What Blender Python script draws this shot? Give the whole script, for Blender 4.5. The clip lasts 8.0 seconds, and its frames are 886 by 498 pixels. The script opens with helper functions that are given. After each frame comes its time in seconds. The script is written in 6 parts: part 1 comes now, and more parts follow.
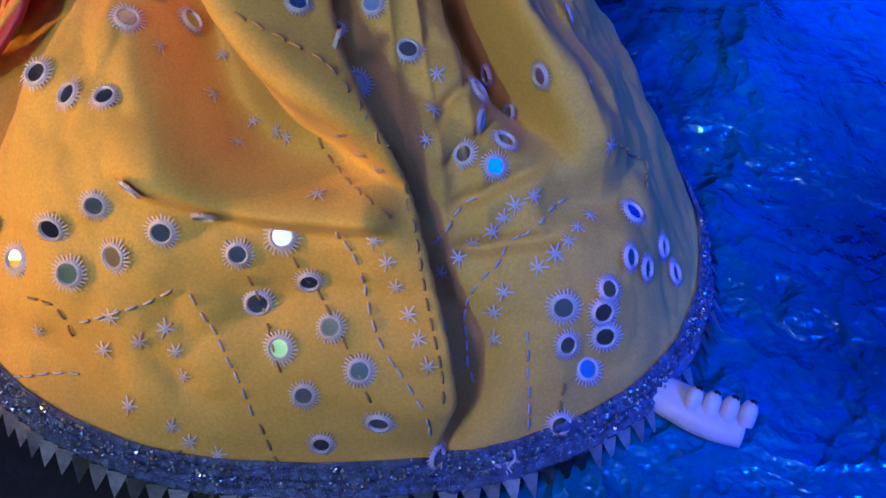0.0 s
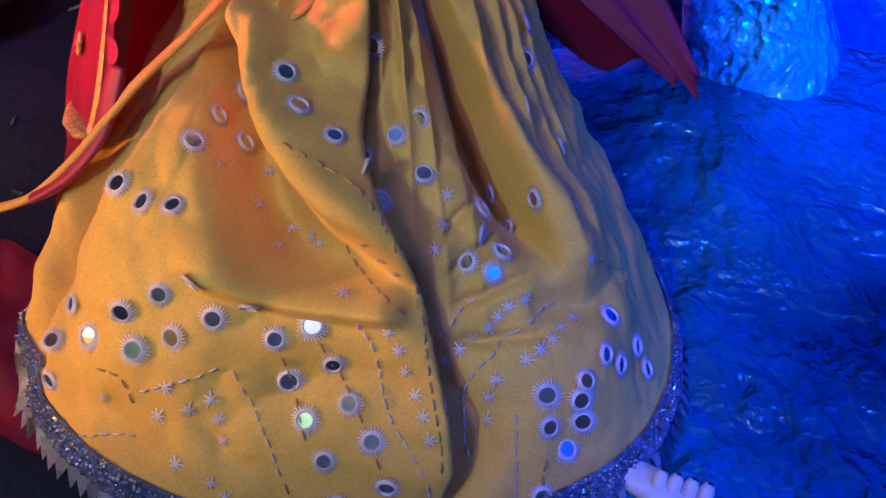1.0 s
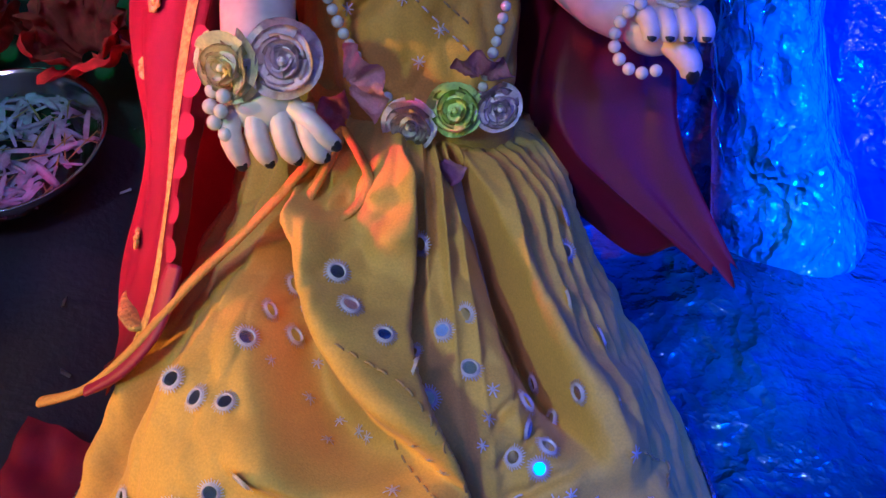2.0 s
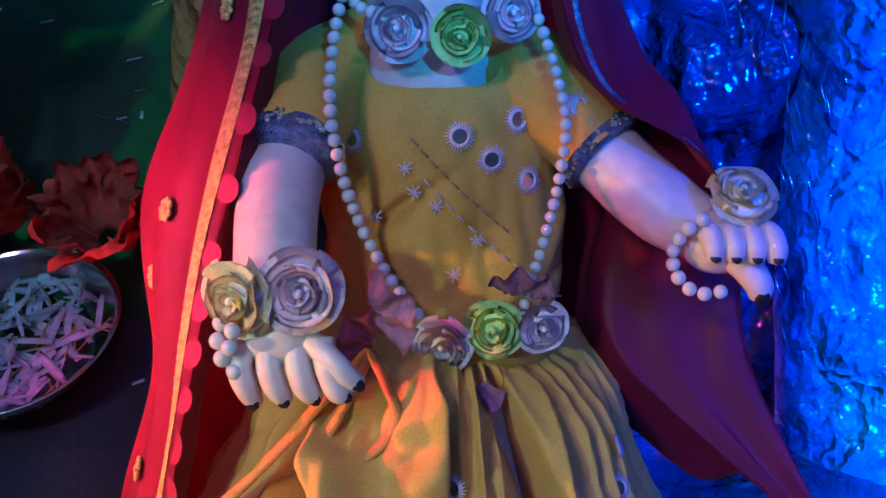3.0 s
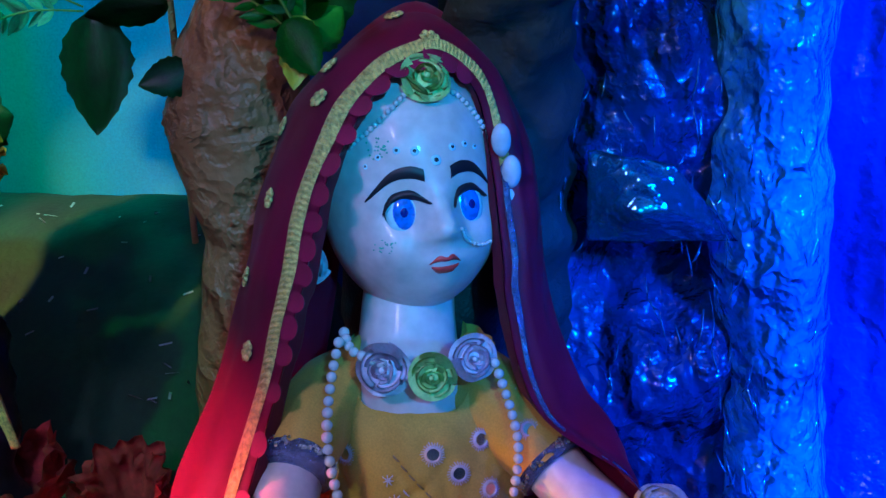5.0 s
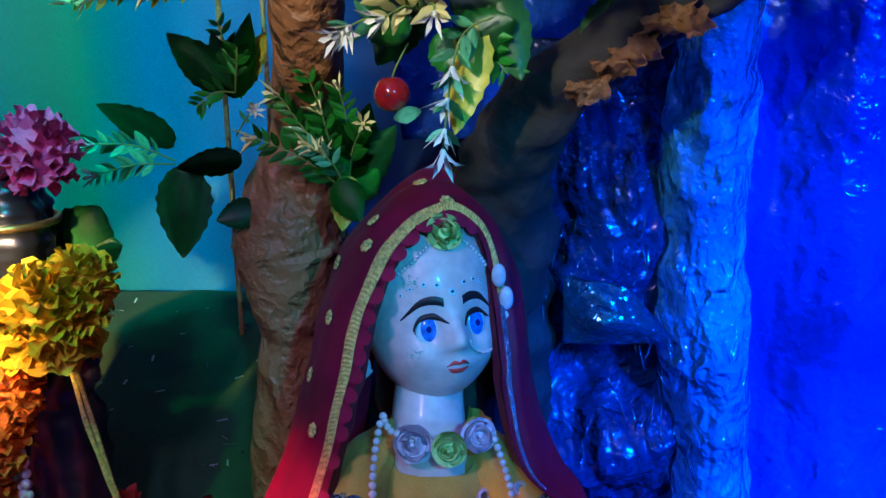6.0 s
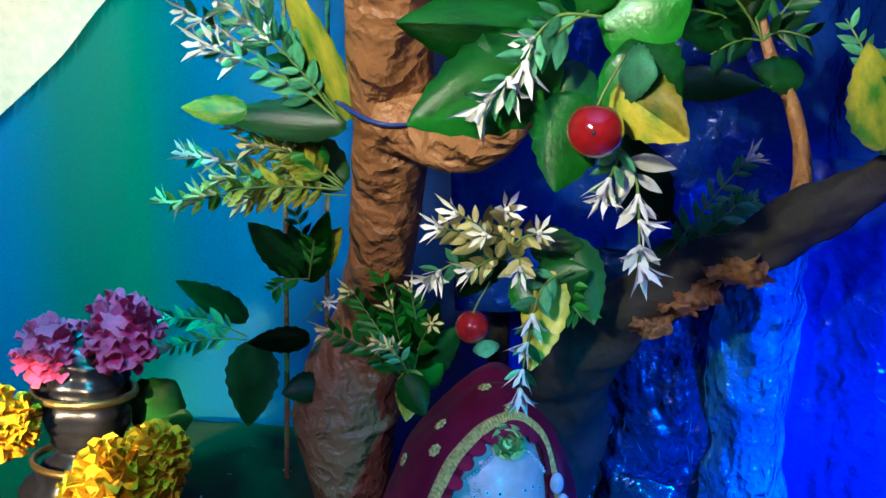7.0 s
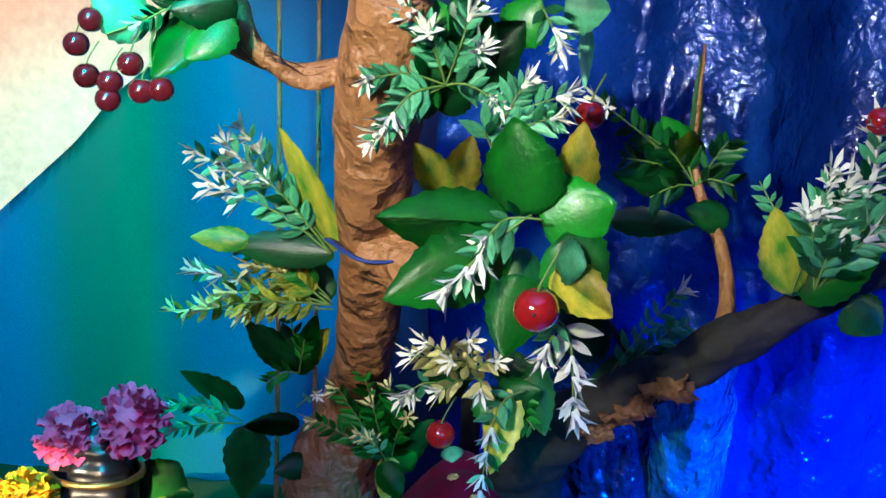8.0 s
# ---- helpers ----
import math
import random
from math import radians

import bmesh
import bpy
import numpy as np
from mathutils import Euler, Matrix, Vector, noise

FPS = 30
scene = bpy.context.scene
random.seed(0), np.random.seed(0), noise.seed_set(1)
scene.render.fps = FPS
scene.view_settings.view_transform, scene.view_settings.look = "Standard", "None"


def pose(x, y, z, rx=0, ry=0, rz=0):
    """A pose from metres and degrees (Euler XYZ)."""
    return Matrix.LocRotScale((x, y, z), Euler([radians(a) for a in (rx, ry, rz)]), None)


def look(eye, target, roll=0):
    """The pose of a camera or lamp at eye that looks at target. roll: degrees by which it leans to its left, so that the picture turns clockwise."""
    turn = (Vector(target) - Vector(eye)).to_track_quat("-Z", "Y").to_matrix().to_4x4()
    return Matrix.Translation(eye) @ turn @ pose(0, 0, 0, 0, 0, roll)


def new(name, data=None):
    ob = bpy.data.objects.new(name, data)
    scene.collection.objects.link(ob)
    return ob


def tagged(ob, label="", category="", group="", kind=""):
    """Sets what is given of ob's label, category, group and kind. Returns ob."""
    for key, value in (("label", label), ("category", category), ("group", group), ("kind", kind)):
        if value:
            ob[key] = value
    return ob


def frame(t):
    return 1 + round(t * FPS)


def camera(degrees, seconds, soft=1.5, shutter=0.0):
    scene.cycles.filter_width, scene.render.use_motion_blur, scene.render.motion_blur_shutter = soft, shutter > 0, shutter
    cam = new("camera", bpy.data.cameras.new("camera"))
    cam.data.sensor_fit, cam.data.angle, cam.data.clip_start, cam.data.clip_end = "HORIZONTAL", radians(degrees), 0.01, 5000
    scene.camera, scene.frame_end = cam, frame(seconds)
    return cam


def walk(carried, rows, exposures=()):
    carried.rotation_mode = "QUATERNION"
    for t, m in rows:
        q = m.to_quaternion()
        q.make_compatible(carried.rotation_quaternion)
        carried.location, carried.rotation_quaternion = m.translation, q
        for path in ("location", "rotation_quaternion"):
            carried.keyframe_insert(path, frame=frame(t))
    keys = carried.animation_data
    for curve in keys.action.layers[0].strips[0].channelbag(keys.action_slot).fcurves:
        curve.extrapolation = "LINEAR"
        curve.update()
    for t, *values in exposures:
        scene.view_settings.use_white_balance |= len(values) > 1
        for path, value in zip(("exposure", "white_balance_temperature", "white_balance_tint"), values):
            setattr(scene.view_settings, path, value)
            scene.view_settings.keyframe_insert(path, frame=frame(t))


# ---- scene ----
cam = camera(46.8, 8.0)
PATH = [
    (0, (0.0200, 0.0357, 0.3638), (-0.0090, 1.3696, -1.1272), -0.96),
    (0.5, (0.0240, 0.0170, 0.3922), (-0.0490, 1.4192, -1.0314), -0.84),
    (1, (0.0280, -0.0112, 0.4198), (-0.0450, 1.4422, -0.9516), 0.00),
    (1.2, (0.0290, -0.0274, 0.4290), (-0.0470, 1.4640, -0.9013), -0.10),
    (2.3, (0.0100, 0.0245, 0.4511), (-0.1430, 1.6812, -0.6587), -1.55),
    (2.5, (0.0090, 0.0475, 0.4526), (-0.1710, 1.7270, -0.6196), -1.96),
    (3, (0.0110, 0.0734, 0.4657), (-0.1860, 1.7980, -0.5291), -1.84),
    (3.5, (0.0150, 0.1054, 0.5031), (-0.1940, 1.8596, -0.4352), -2.09),
    (4, (0.0230, 0.1013, 0.5278), (-0.1970, 1.8811, -0.3571), -2.14),
    (4.5, (0.0220, 0.0744, 0.5520), (-0.1890, 1.8876, -0.2649), -1.83),
    (4.7, (0.0310, 0.0479, 0.5576), (-0.2030, 1.8921, -0.1805), -2.16),
    (5.8, (0.0490, -0.1430, 0.6351), (-0.1630, 1.7734, 0.1037), -1.72),
    (6, (0.0460, -0.1867, 0.6666), (-0.1600, 1.7326, 0.1427), -1.58),
    (6.5, (0.0210, -0.2231, 0.7354), (-0.1780, 1.7080, 0.2550), -0.02),
    (7, (-0.0080, -0.2151, 0.8046), (-0.2100, 1.7271, 0.3729), 1.17),
    (7.5, (-0.0100, -0.2334, 0.8514), (-0.2040, 1.7159, 0.4478), 1.73),
    (8, (0.0110, -0.3132, 0.9197), (-0.1670, 1.6368, 0.5108), 2.04),
]
EXPOSURES = [(0.0, 0.0, 5850, -9), (0.5, 0.0, 6250, 3), (1.2, 0.0, 6200, 2), (2.5, 0.0, 5700, 1), (3.0, 0.0, 5650, 1), (3.5, 0.0, 5650, 5), (4.5, 0.0, 5700, 6), (6.0, 0.0, 6050, 5), (8.0, 0.0, 5750, 1)]
walk(cam, [(t, look(eye, target, roll)) for t, eye, target, roll in PATH], EXPOSURES)

# ---- light ----
world = bpy.data.worlds.new("night_room")
scene.world = world
world.use_nodes = True
world.node_tree.nodes["Background"].inputs[0].default_value = (0.24, 0.13, 0.55, 1)
world.node_tree.nodes["Background"].inputs[1].default_value = 0.05


def spot(name, eye, target, color, watts, cone, size, blend=0.6):
    d = bpy.data.lights.new(name, "SPOT")
    d.color, d.energy, d.spot_size, d.spot_blend, d.shadow_soft_size = color, watts, radians(cone), blend, size
    ob = new(name, d)
    ob.matrix_world = look(eye, target)
    return ob


def panel(name, eye, target, color, watts, size):
    d = bpy.data.lights.new(name, "AREA")
    d.color, d.energy, d.size = color, watts, size
    ob = new(name, d)
    ob.matrix_world = look(eye, target)
    return ob


# coloured stage lamps round the display, out of view, with added spots that lift single parts
spot("blue_stage_lamp", (0.95, -0.35, 0.95), (0.32, 0.70, 0.34), (0.006, 0.07, 1.0), 640, 28, 0.10, 0.7)
spot("amber_stage_lamp", (-0.78, 0.06, 0.29), (-0.17, 0.38, 0.13), (1.0, 0.44, 0.05), 23, 30, 0.010, 0.5)
spot("red_stage_lamp", (-0.95, 0.28, 0.52), (-0.19, 0.50, 0.19), (1.0, 0.03, 0.17), 130, 21, 0.02, 0.9)
# added fill that brightens only the marigold garland
spot("garland_fill_spot", (-0.62, -0.15, 0.62), (-0.460, 0.59, 0.40), (1.0, 0.66, 0.24), 165, 16, 0.02, 0.4)
# added fill, yellow green, for the skirt and blouse
spot("skirt_fill_spot", (-0.45, -0.55, 0.85), (-0.04, 0.37, 0.12), (0.64, 1.0, 0.54), 21, 23, 0.02, 1.0)
spot("cyan_stage_lamp", (0.42, -0.75, 1.05), (-0.02, 0.56, 0.43), (0.03, 0.50, 1.0), 74, 14, 0.03, 0.8)
spot("warm_stage_lamp", (-0.40, -0.75, 1.20), (-0.05, 0.50, 0.92), (1.0, 0.90, 0.54), 104, 33, 0.03, 0.8)
# two added fills: a warm one on the cream wall, a teal one on the curtain
spot("wall_fill_spot", (-1.30, 0.30, 1.50), (-0.80, 1.34, 0.95), (1.0, 0.58, 0.36), 120, 60, 0.05)
spot("curtain_fill_spot", (-0.30, -0.30, 1.50), (-0.62, 1.10, 0.55), (0.01, 0.74, 0.72), 190, 34, 0.05)
spot("green_stage_lamp", (-0.5, -0.2, 1.5), (-0.42, 0.72, 0.16), (0.03, 1.0, 0.26), 34, 19, 0.03, 0.9)
# added uplight: gives the mirrors a blue ceiling to reflect and a soft fill
spot("ceiling_bounce_fill", (0.2, -1.2, 1.20), (0.1, -0.75, 2.5), (0.10, 0.22, 1.0), 350, 105, 0.1)
# added blue fill for the foil stream, same colour as the blue stage lamp
spot("stream_fill_spot", (0.95, -0.60, 1.00), (0.38, 0.33, 0.0), (0.006, 0.07, 1.0), 270, 28, 0.10, 0.7)
panel("room_light", (-0.42, -0.42, 1.15), (-0.03, 0.45, 0.25), (0.62, 0.45, 1.0), 5.4, 0.14)

# ---- materials ----


def mat(name, color, rough=0.6, metal=0.0, spread=0.25, scale=30.0, bump=0.15, bump_scale=200.0, color2=None, sheen=0.0,
        transmission=0.0, coat=0.0, subsurface=0.0, bump_dist=0.002, mottle=None):
    """A surface with colour variation at two scales and a fine relief."""
    m = bpy.data.materials.new(name)
    m.use_nodes = True
    nt = m.node_tree
    b = nt.nodes["Principled BSDF"]
    tc = nt.nodes.new("ShaderNodeTexCoord")
    coarse = nt.nodes.new("ShaderNodeTexNoise")
    coarse.inputs["Scale"].default_value, coarse.inputs["Detail"].default_value = scale, 6
    fine = nt.nodes.new("ShaderNodeTexNoise")
    fine.inputs["Scale"].default_value, fine.inputs["Detail"].default_value = bump_scale, 4
    nt.links.new(tc.outputs["Object"], coarse.inputs["Vector"])
    nt.links.new(tc.outputs["Object"], fine.inputs["Vector"])
    info = nt.nodes.new("ShaderNodeObjectInfo")
    ramp = nt.nodes.new("ShaderNodeValToRGB")
    c = Vector(color)
    d = Vector(color2) if color2 else c * (1 - spread)
    ramp.color_ramp.elements[0].position, ramp.color_ramp.elements[1].position = 0.32, 0.68
    ramp.color_ramp.elements[0].color, ramp.color_ramp.elements[1].color = (*d, 1), (*c, 1)
    add = nt.nodes.new("ShaderNodeMath")
    add.operation = "MULTIPLY_ADD"
    add.inputs[1].default_value, add.inputs[2].default_value = 0.22, -0.11
    nt.links.new(info.outputs["Random"], add.inputs[0])
    both = nt.nodes.new("ShaderNodeMath")
    nt.links.new(coarse.outputs["Fac"], both.inputs[0])
    nt.links.new(add.outputs[0], both.inputs[1])
    nt.links.new(both.outputs[0], ramp.inputs["Fac"])
    grain = nt.nodes.new("ShaderNodeMix")
    grain.data_type, grain.blend_type = "RGBA", "MULTIPLY"
    grain.inputs["Factor"].default_value = 0.35
    nt.links.new(ramp.outputs["Color"], grain.inputs[6])
    gr = nt.nodes.new("ShaderNodeMapRange")
    gr.inputs["From Min"].default_value, gr.inputs["From Max"].default_value = 0.3, 0.7
    gr.inputs["To Min"].default_value, gr.inputs["To Max"].default_value = 0.55, 1.15
    nt.links.new(fine.outputs["Fac"], gr.inputs["Value"])
    nt.links.new(gr.outputs["Result"], grain.inputs[7])
    nt.links.new(grain.outputs[2], b.inputs["Base Color"])
    b.inputs["Roughness"].default_value, b.inputs["Metallic"].default_value = rough, metal
    b.inputs["Sheen Weight"].default_value, b.inputs["Transmission Weight"].default_value = sheen, transmission
    b.inputs["Coat Weight"].default_value = coat
    b.inputs["Coat Roughness"].default_value = 0.08
    if subsurface:
        b.inputs["Subsurface Weight"].default_value = subsurface
        b.inputs["Subsurface Scale"].default_value = 0.004
    if bump:
        bn = nt.nodes.new("ShaderNodeBump")
        bn.inputs["Strength"].default_value, bn.inputs["Distance"].default_value = bump, bump_dist
        nt.links.new(fine.outputs["Fac"], bn.inputs["Height"])
        nt.links.new(bn.outputs["Normal"], b.inputs["Normal"])
    return m


def foil_mat(name, color, color2, rough=0.10, scale=9.0, bump=0.9, metal=0.0, coat=0.6, sizes=((22, 0.012), (75, 0.004)), stretch=1.0):
    """Crinkled cellophane: sharp creases as cell edges of two sizes."""
    m = mat(name, color, rough, metal, color2=color2, scale=scale, bump=0, coat=coat)
    nt = m.node_tree
    b = nt.nodes["Principled BSDF"]
    tc = nt.nodes.new("ShaderNodeTexCoord")
    warp = nt.nodes.new("ShaderNodeTexNoise")
    warp.inputs["Scale"].default_value, warp.inputs["Detail"].default_value = 14, 5
    mixv = nt.nodes.new("ShaderNodeMix")
    mixv.data_type = "VECTOR"
    mixv.inputs["Factor"].default_value = 0.12
    nt.links.new(tc.outputs["Object"], warp.inputs["Vector"])
    mp = nt.nodes.new("ShaderNodeMapping")
    mp.inputs["Scale"].default_value = (1, 1, stretch)
    nt.links.new(tc.outputs["Object"], mp.inputs["Vector"])
    nt.links.new(mp.outputs["Vector"], mixv.inputs[4])
    nt.links.new(warp.outputs["Color"], mixv.inputs[5])
    last = None
    for sc, dist in sizes:
        v = nt.nodes.new("ShaderNodeTexVoronoi")
        v.feature = "F1"
        v.inputs["Scale"].default_value = sc
        nt.links.new(mixv.outputs[1], v.inputs["Vector"])
        bn = nt.nodes.new("ShaderNodeBump")
        bn.inputs["Strength"].default_value, bn.inputs["Distance"].default_value = bump, dist
        nt.links.new(v.outputs["Distance"], bn.inputs["Height"])
        if last:
            nt.links.new(last.outputs["Normal"], bn.inputs["Normal"])
        last = bn
    nt.links.new(last.outputs["Normal"], b.inputs["Normal"])
    nt.links.new(last.outputs["Normal"], b.inputs["Coat Normal"])
    return m


M = dict(
    skirt=mat("mustard_cotton", (0.69, 0.365, 0.075), 0.75, scale=22, spread=0.22, bump=0.3, bump_scale=900, sheen=0.1, bump_dist=0.0006),
    blouse=mat("mustard_blouse_cotton", (0.74, 0.39, 0.06), 0.75, scale=26, spread=0.3, bump=0.3, bump_scale=900, sheen=0.1, bump_dist=0.0006),
    cord=mat("orange_cord", (0.66, 0.30, 0.07), 0.8, bump=0.4, bump_scale=700),
    thread=mat("silver_thread", (0.74, 0.60, 0.72), 0.5, 0.15, bump=0.4, bump_scale=1200),
    darkthread=mat("brown_thread", (0.42, 0.25, 0.13), 0.7, bump=0),
    mirror=mat("mirror_sequin", (0.86, 0.88, 0.92), 0.16, 1.0, bump=0.05, bump_scale=80, spread=0.05),
    braid=mat("silver_braid", (0.36, 0.44, 0.78), 0.22, 0.85, bump=1.0, bump_scale=900, bump_dist=0.002, scale=300, spread=0.6),
    lace=mat("silver_lace", (0.65, 0.66, 0.70), 0.35, 0.6, bump=0.8, bump_scale=1100, spread=0.4, scale=200),
    gold=mat("gold_braid", (0.98, 0.72, 0.22), 0.32, 0.25, bump=1.0, bump_scale=900, bump_dist=0.002, scale=300, spread=0.6),
    skin=mat("doll_plastic", (0.74, 0.60, 0.60), 0.40, bump=0.05, bump_scale=120, spread=0.10, scale=14, coat=0.15, subsurface=0.15),
    blush=mat("rouge", (0.72, 0.35, 0.36), 0.35, bump=0),
    lip=mat("lip_paint", (0.88, 0.06, 0.06), 0.22, bump=0, coat=0.5),
    brow=mat("brow_paint", (0.012, 0.010, 0.016), 0.5, bump=0),
    eyewhite=mat("eye_rim", (0.52, 0.84, 0.95), 0.15, bump=0, spread=0.05, coat=1.0),
    iris=mat("blue_glass_eye", (0.06, 0.24, 0.95), 0.06, bump=0, scale=300, spread=0.5, coat=1.0),
    pupil=mat("dark_blue_pupil", (0.01, 0.02, 0.22), 0.08, bump=0, spread=0.3, coat=1.0),
    hair=mat("black_hair", (0.010, 0.009, 0.010), 0.45, bump=0.6, bump_scale=500),
    nail=mat("nail_paint", (0.02, 0.02, 0.06), 0.15, bump=0.1, bump_scale=300),
    veil=mat("red_georgette", (0.37, 0.002, 0.055), 0.55, scale=18, spread=0.45, bump=0.25, bump_scale=1200, sheen=0.05, bump_dist=0.0005),
    pearl=mat("pearl", (0.62, 0.62, 0.64), 0.14, bump=0, spread=0.08, coat=0.8),
    rose_lilac=mat("lilac_foam", (0.95, 0.80, 0.95), 0.7, bump=0.1, bump_scale=600, spread=0.12),
    rose_green=mat("lime_foam", (0.66, 0.90, 0.34), 0.7, bump=0.1, bump_scale=600, spread=0.15),
    rose_cream=mat("cream_foam", (0.95, 0.92, 0.66), 0.7, bump=0.1, bump_scale=600, spread=0.12),
    net=mat("pink_net", (0.75, 0.32, 0.50), 0.6, bump=0.3, bump_scale=900, spread=0.3),
    gem=mat("cut_glass", (0.10, 0.55, 0.38), 0.05, bump=0, coat=1.0),
    steel=mat("steel", (0.62, 0.60, 0.58), 0.16, 1.0, bump=0.05, bump_scale=60, spread=0.2, scale=40),
    petal=mat("dry_petal", (0.74, 0.60, 0.95), 0.8, bump=0.3, bump_scale=300, spread=0.5, scale=60),
    straw=mat("straw", (0.58, 0.40, 0.20), 0.75, bump=0.3, bump_scale=300, spread=0.5, scale=60),
    crepe=mat("red_crepe_paper", (0.85, 0.09, 0.08), 0.75, bump=0.5, bump_scale=160, spread=0.5, scale=40),
    cloth=mat("black_cloth", (0.022, 0.026, 0.030), 0.55, bump=0.4, bump_scale=180, spread=0.6, scale=6),
    moss=mat("green_cloth", (0.012, 0.075, 0.022), 0.85, bump=0.5, bump_scale=160, color2=(0.005, 0.010, 0.006), scale=5),
    bark=foil_mat("brown_paper", (0.42, 0.20, 0.075), (0.30, 0.13, 0.045), 0.50, 9, 0.9, 0.0, 0.0, ((12, 0.022), (42, 0.008)), 0.5),
    darkbark=mat("dark_bark", (0.032, 0.028, 0.022), 0.8, bump=0.8, bump_scale=60, spread=0.6, scale=18, bump_dist=0.006),
    leaf=mat("leaf_green", (0.030, 0.32, 0.02), 0.36, coat=0.1, bump=0.25, bump_scale=16, color2=(0.02, 0.20, 0.022), scale=2.6),
    leafdark=mat("leaf_dark", (0.015, 0.15, 0.03), 0.38, bump=0.15, bump_scale=16, spread=0.5, scale=2.6),
    leafyellow=mat("leaf_variegated", (0.66, 0.56, 0.05), 0.4, bump=0.15, bump_scale=16, color2=(0.06, 0.26, 0.02), scale=2.6),
    leafpale=mat("leaf_pale", (0.16, 0.62, 0.30), 0.45, bump=0.1, bump_scale=16, spread=0.4, scale=2.6),
    stem=mat("stem_green", (0.16, 0.30, 0.06), 0.5, bump=0.1, spread=0.4),
    blossom=mat("white_blossom", (0.86, 0.88, 0.76), 0.6, bump=0.05, spread=0.12),
    blossomyellow=mat("yellow_blossom", (0.86, 0.82, 0.34), 0.6, bump=0.05, spread=0.25),
    cherry=mat("red_cherry", (0.34, 0.010, 0.012), 0.12, bump=0.02, spread=0.35, scale=60, coat=1.0),
    berry=mat("dark_berry", (0.16, 0.008, 0.012), 0.12, bump=0.02, spread=0.4, scale=60, coat=1.0),
    marigold=mat("yellow_marigold", (0.85, 0.50, 0.01), 0.7, bump=0.3, bump_scale=300, spread=0.3, scale=60),
    orange=mat("orange_marigold", (0.85, 0.20, 0.01), 0.7, bump=0.3, bump_scale=300, spread=0.35, scale=60),
    pink=mat("pink_carnation", (0.95, 0.09, 0.32), 0.7, bump=0.3, bump_scale=300, spread=0.25, scale=60),
    bronze=mat("dark_bronze", (0.06, 0.065, 0.12), 0.32, 0.8, bump=0.3, bump_scale=80, spread=0.6, scale=24),
    brass=mat("brass_trim", (0.55, 0.38, 0.18), 0.35, 0.9, bump=0.4, bump_scale=200, spread=0.5),
    cream=mat("cream_paint", (0.78, 0.68, 0.52), 0.8, bump=0.2, bump_scale=60, spread=0.12, scale=3),
    foil=foil_mat("blue_cellophane", (0.12, 0.80, 1.0), (0.02, 0.20, 0.60), 0.11, 6, 1.0, 0.25, 0.8, ((15, 0.022), (64, 0.005)), 0.7),
    deep=foil_mat("deep_blue_plastic", (0.03, 0.16, 0.85), (0.004, 0.02, 0.26), 0.24, 5, 0.7, 0.2, 0.7, ((9, 0.022), (40, 0.004)), 0.22),
    film=foil_mat("dark_film", (0.02, 0.12, 0.30), (0.004, 0.010, 0.030), 0.07, 5, 1.0, 0.2, 1.0, ((9, 0.030), (34, 0.008)), 0.6),
    water=foil_mat("blue_water_foil", (0.08, 0.55, 1.0), (0.004, 0.04, 0.14), 0.12, 4.5, 0.8, 0.35, 0.8, ((14, 0.016), (60, 0.005))),
    clear=foil_mat("shiny_pouch", (0.10, 0.42, 0.50), (0.03, 0.16, 0.26), 0.10, 5, 0.35, 0.8),
    tape=mat("blue_tape", (0.03, 0.08, 0.35), 0.25, bump=0.05),
    dust=mat("white_scraps", (0.70, 0.72, 0.72), 0.8, bump=0.1),
)


def curtain_mat():
    """Cloth backdrop with coloured light painted on as soft upright bands of blue and green."""
    m = mat("light_banded_curtain", (1, 1, 1), 0.7, bump=0.15, bump_scale=400, spread=0.15)
    nt = m.node_tree
    tc = nt.nodes.new("ShaderNodeTexCoord")
    sep = nt.nodes.new("ShaderNodeSeparateXYZ")
    nt.links.new(tc.outputs["Object"], sep.inputs[0])
    rng = nt.nodes.new("ShaderNodeMapRange")
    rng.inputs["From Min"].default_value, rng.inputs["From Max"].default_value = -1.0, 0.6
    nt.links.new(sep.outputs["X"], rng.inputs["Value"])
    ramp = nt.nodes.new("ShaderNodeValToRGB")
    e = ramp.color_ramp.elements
    # light falling across the cloth, put into its colour; darker towards the right
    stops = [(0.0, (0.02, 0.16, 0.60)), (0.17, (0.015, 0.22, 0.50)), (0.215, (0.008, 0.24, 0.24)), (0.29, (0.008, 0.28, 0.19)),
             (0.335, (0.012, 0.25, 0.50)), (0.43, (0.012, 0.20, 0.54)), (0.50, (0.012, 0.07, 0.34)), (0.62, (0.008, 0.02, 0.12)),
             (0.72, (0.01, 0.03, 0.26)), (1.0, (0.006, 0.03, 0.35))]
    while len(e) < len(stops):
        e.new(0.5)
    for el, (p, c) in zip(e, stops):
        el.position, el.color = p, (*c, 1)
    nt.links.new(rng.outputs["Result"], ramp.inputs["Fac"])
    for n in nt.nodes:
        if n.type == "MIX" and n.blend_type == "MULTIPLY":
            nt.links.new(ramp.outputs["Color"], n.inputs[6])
    return m


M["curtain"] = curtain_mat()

# ---- tools ----


def mesh_of(name, bm, materials, smooth=True):
    me = bpy.data.meshes.new(name)
    bmesh.ops.recalc_face_normals(bm, faces=bm.faces)
    if smooth:
        for f in bm.faces:
            f.smooth = True
    bm.to_mesh(me)
    bm.free()
    for m in materials if isinstance(materials, (list, tuple)) else [materials]:
        me.materials.append(m)
    return me


def part(name, bm, material, parent, label="", smooth=True):
    ob = new(name, mesh_of(name, bm, material, smooth))
    ob.parent = parent
    return tagged(ob, label)


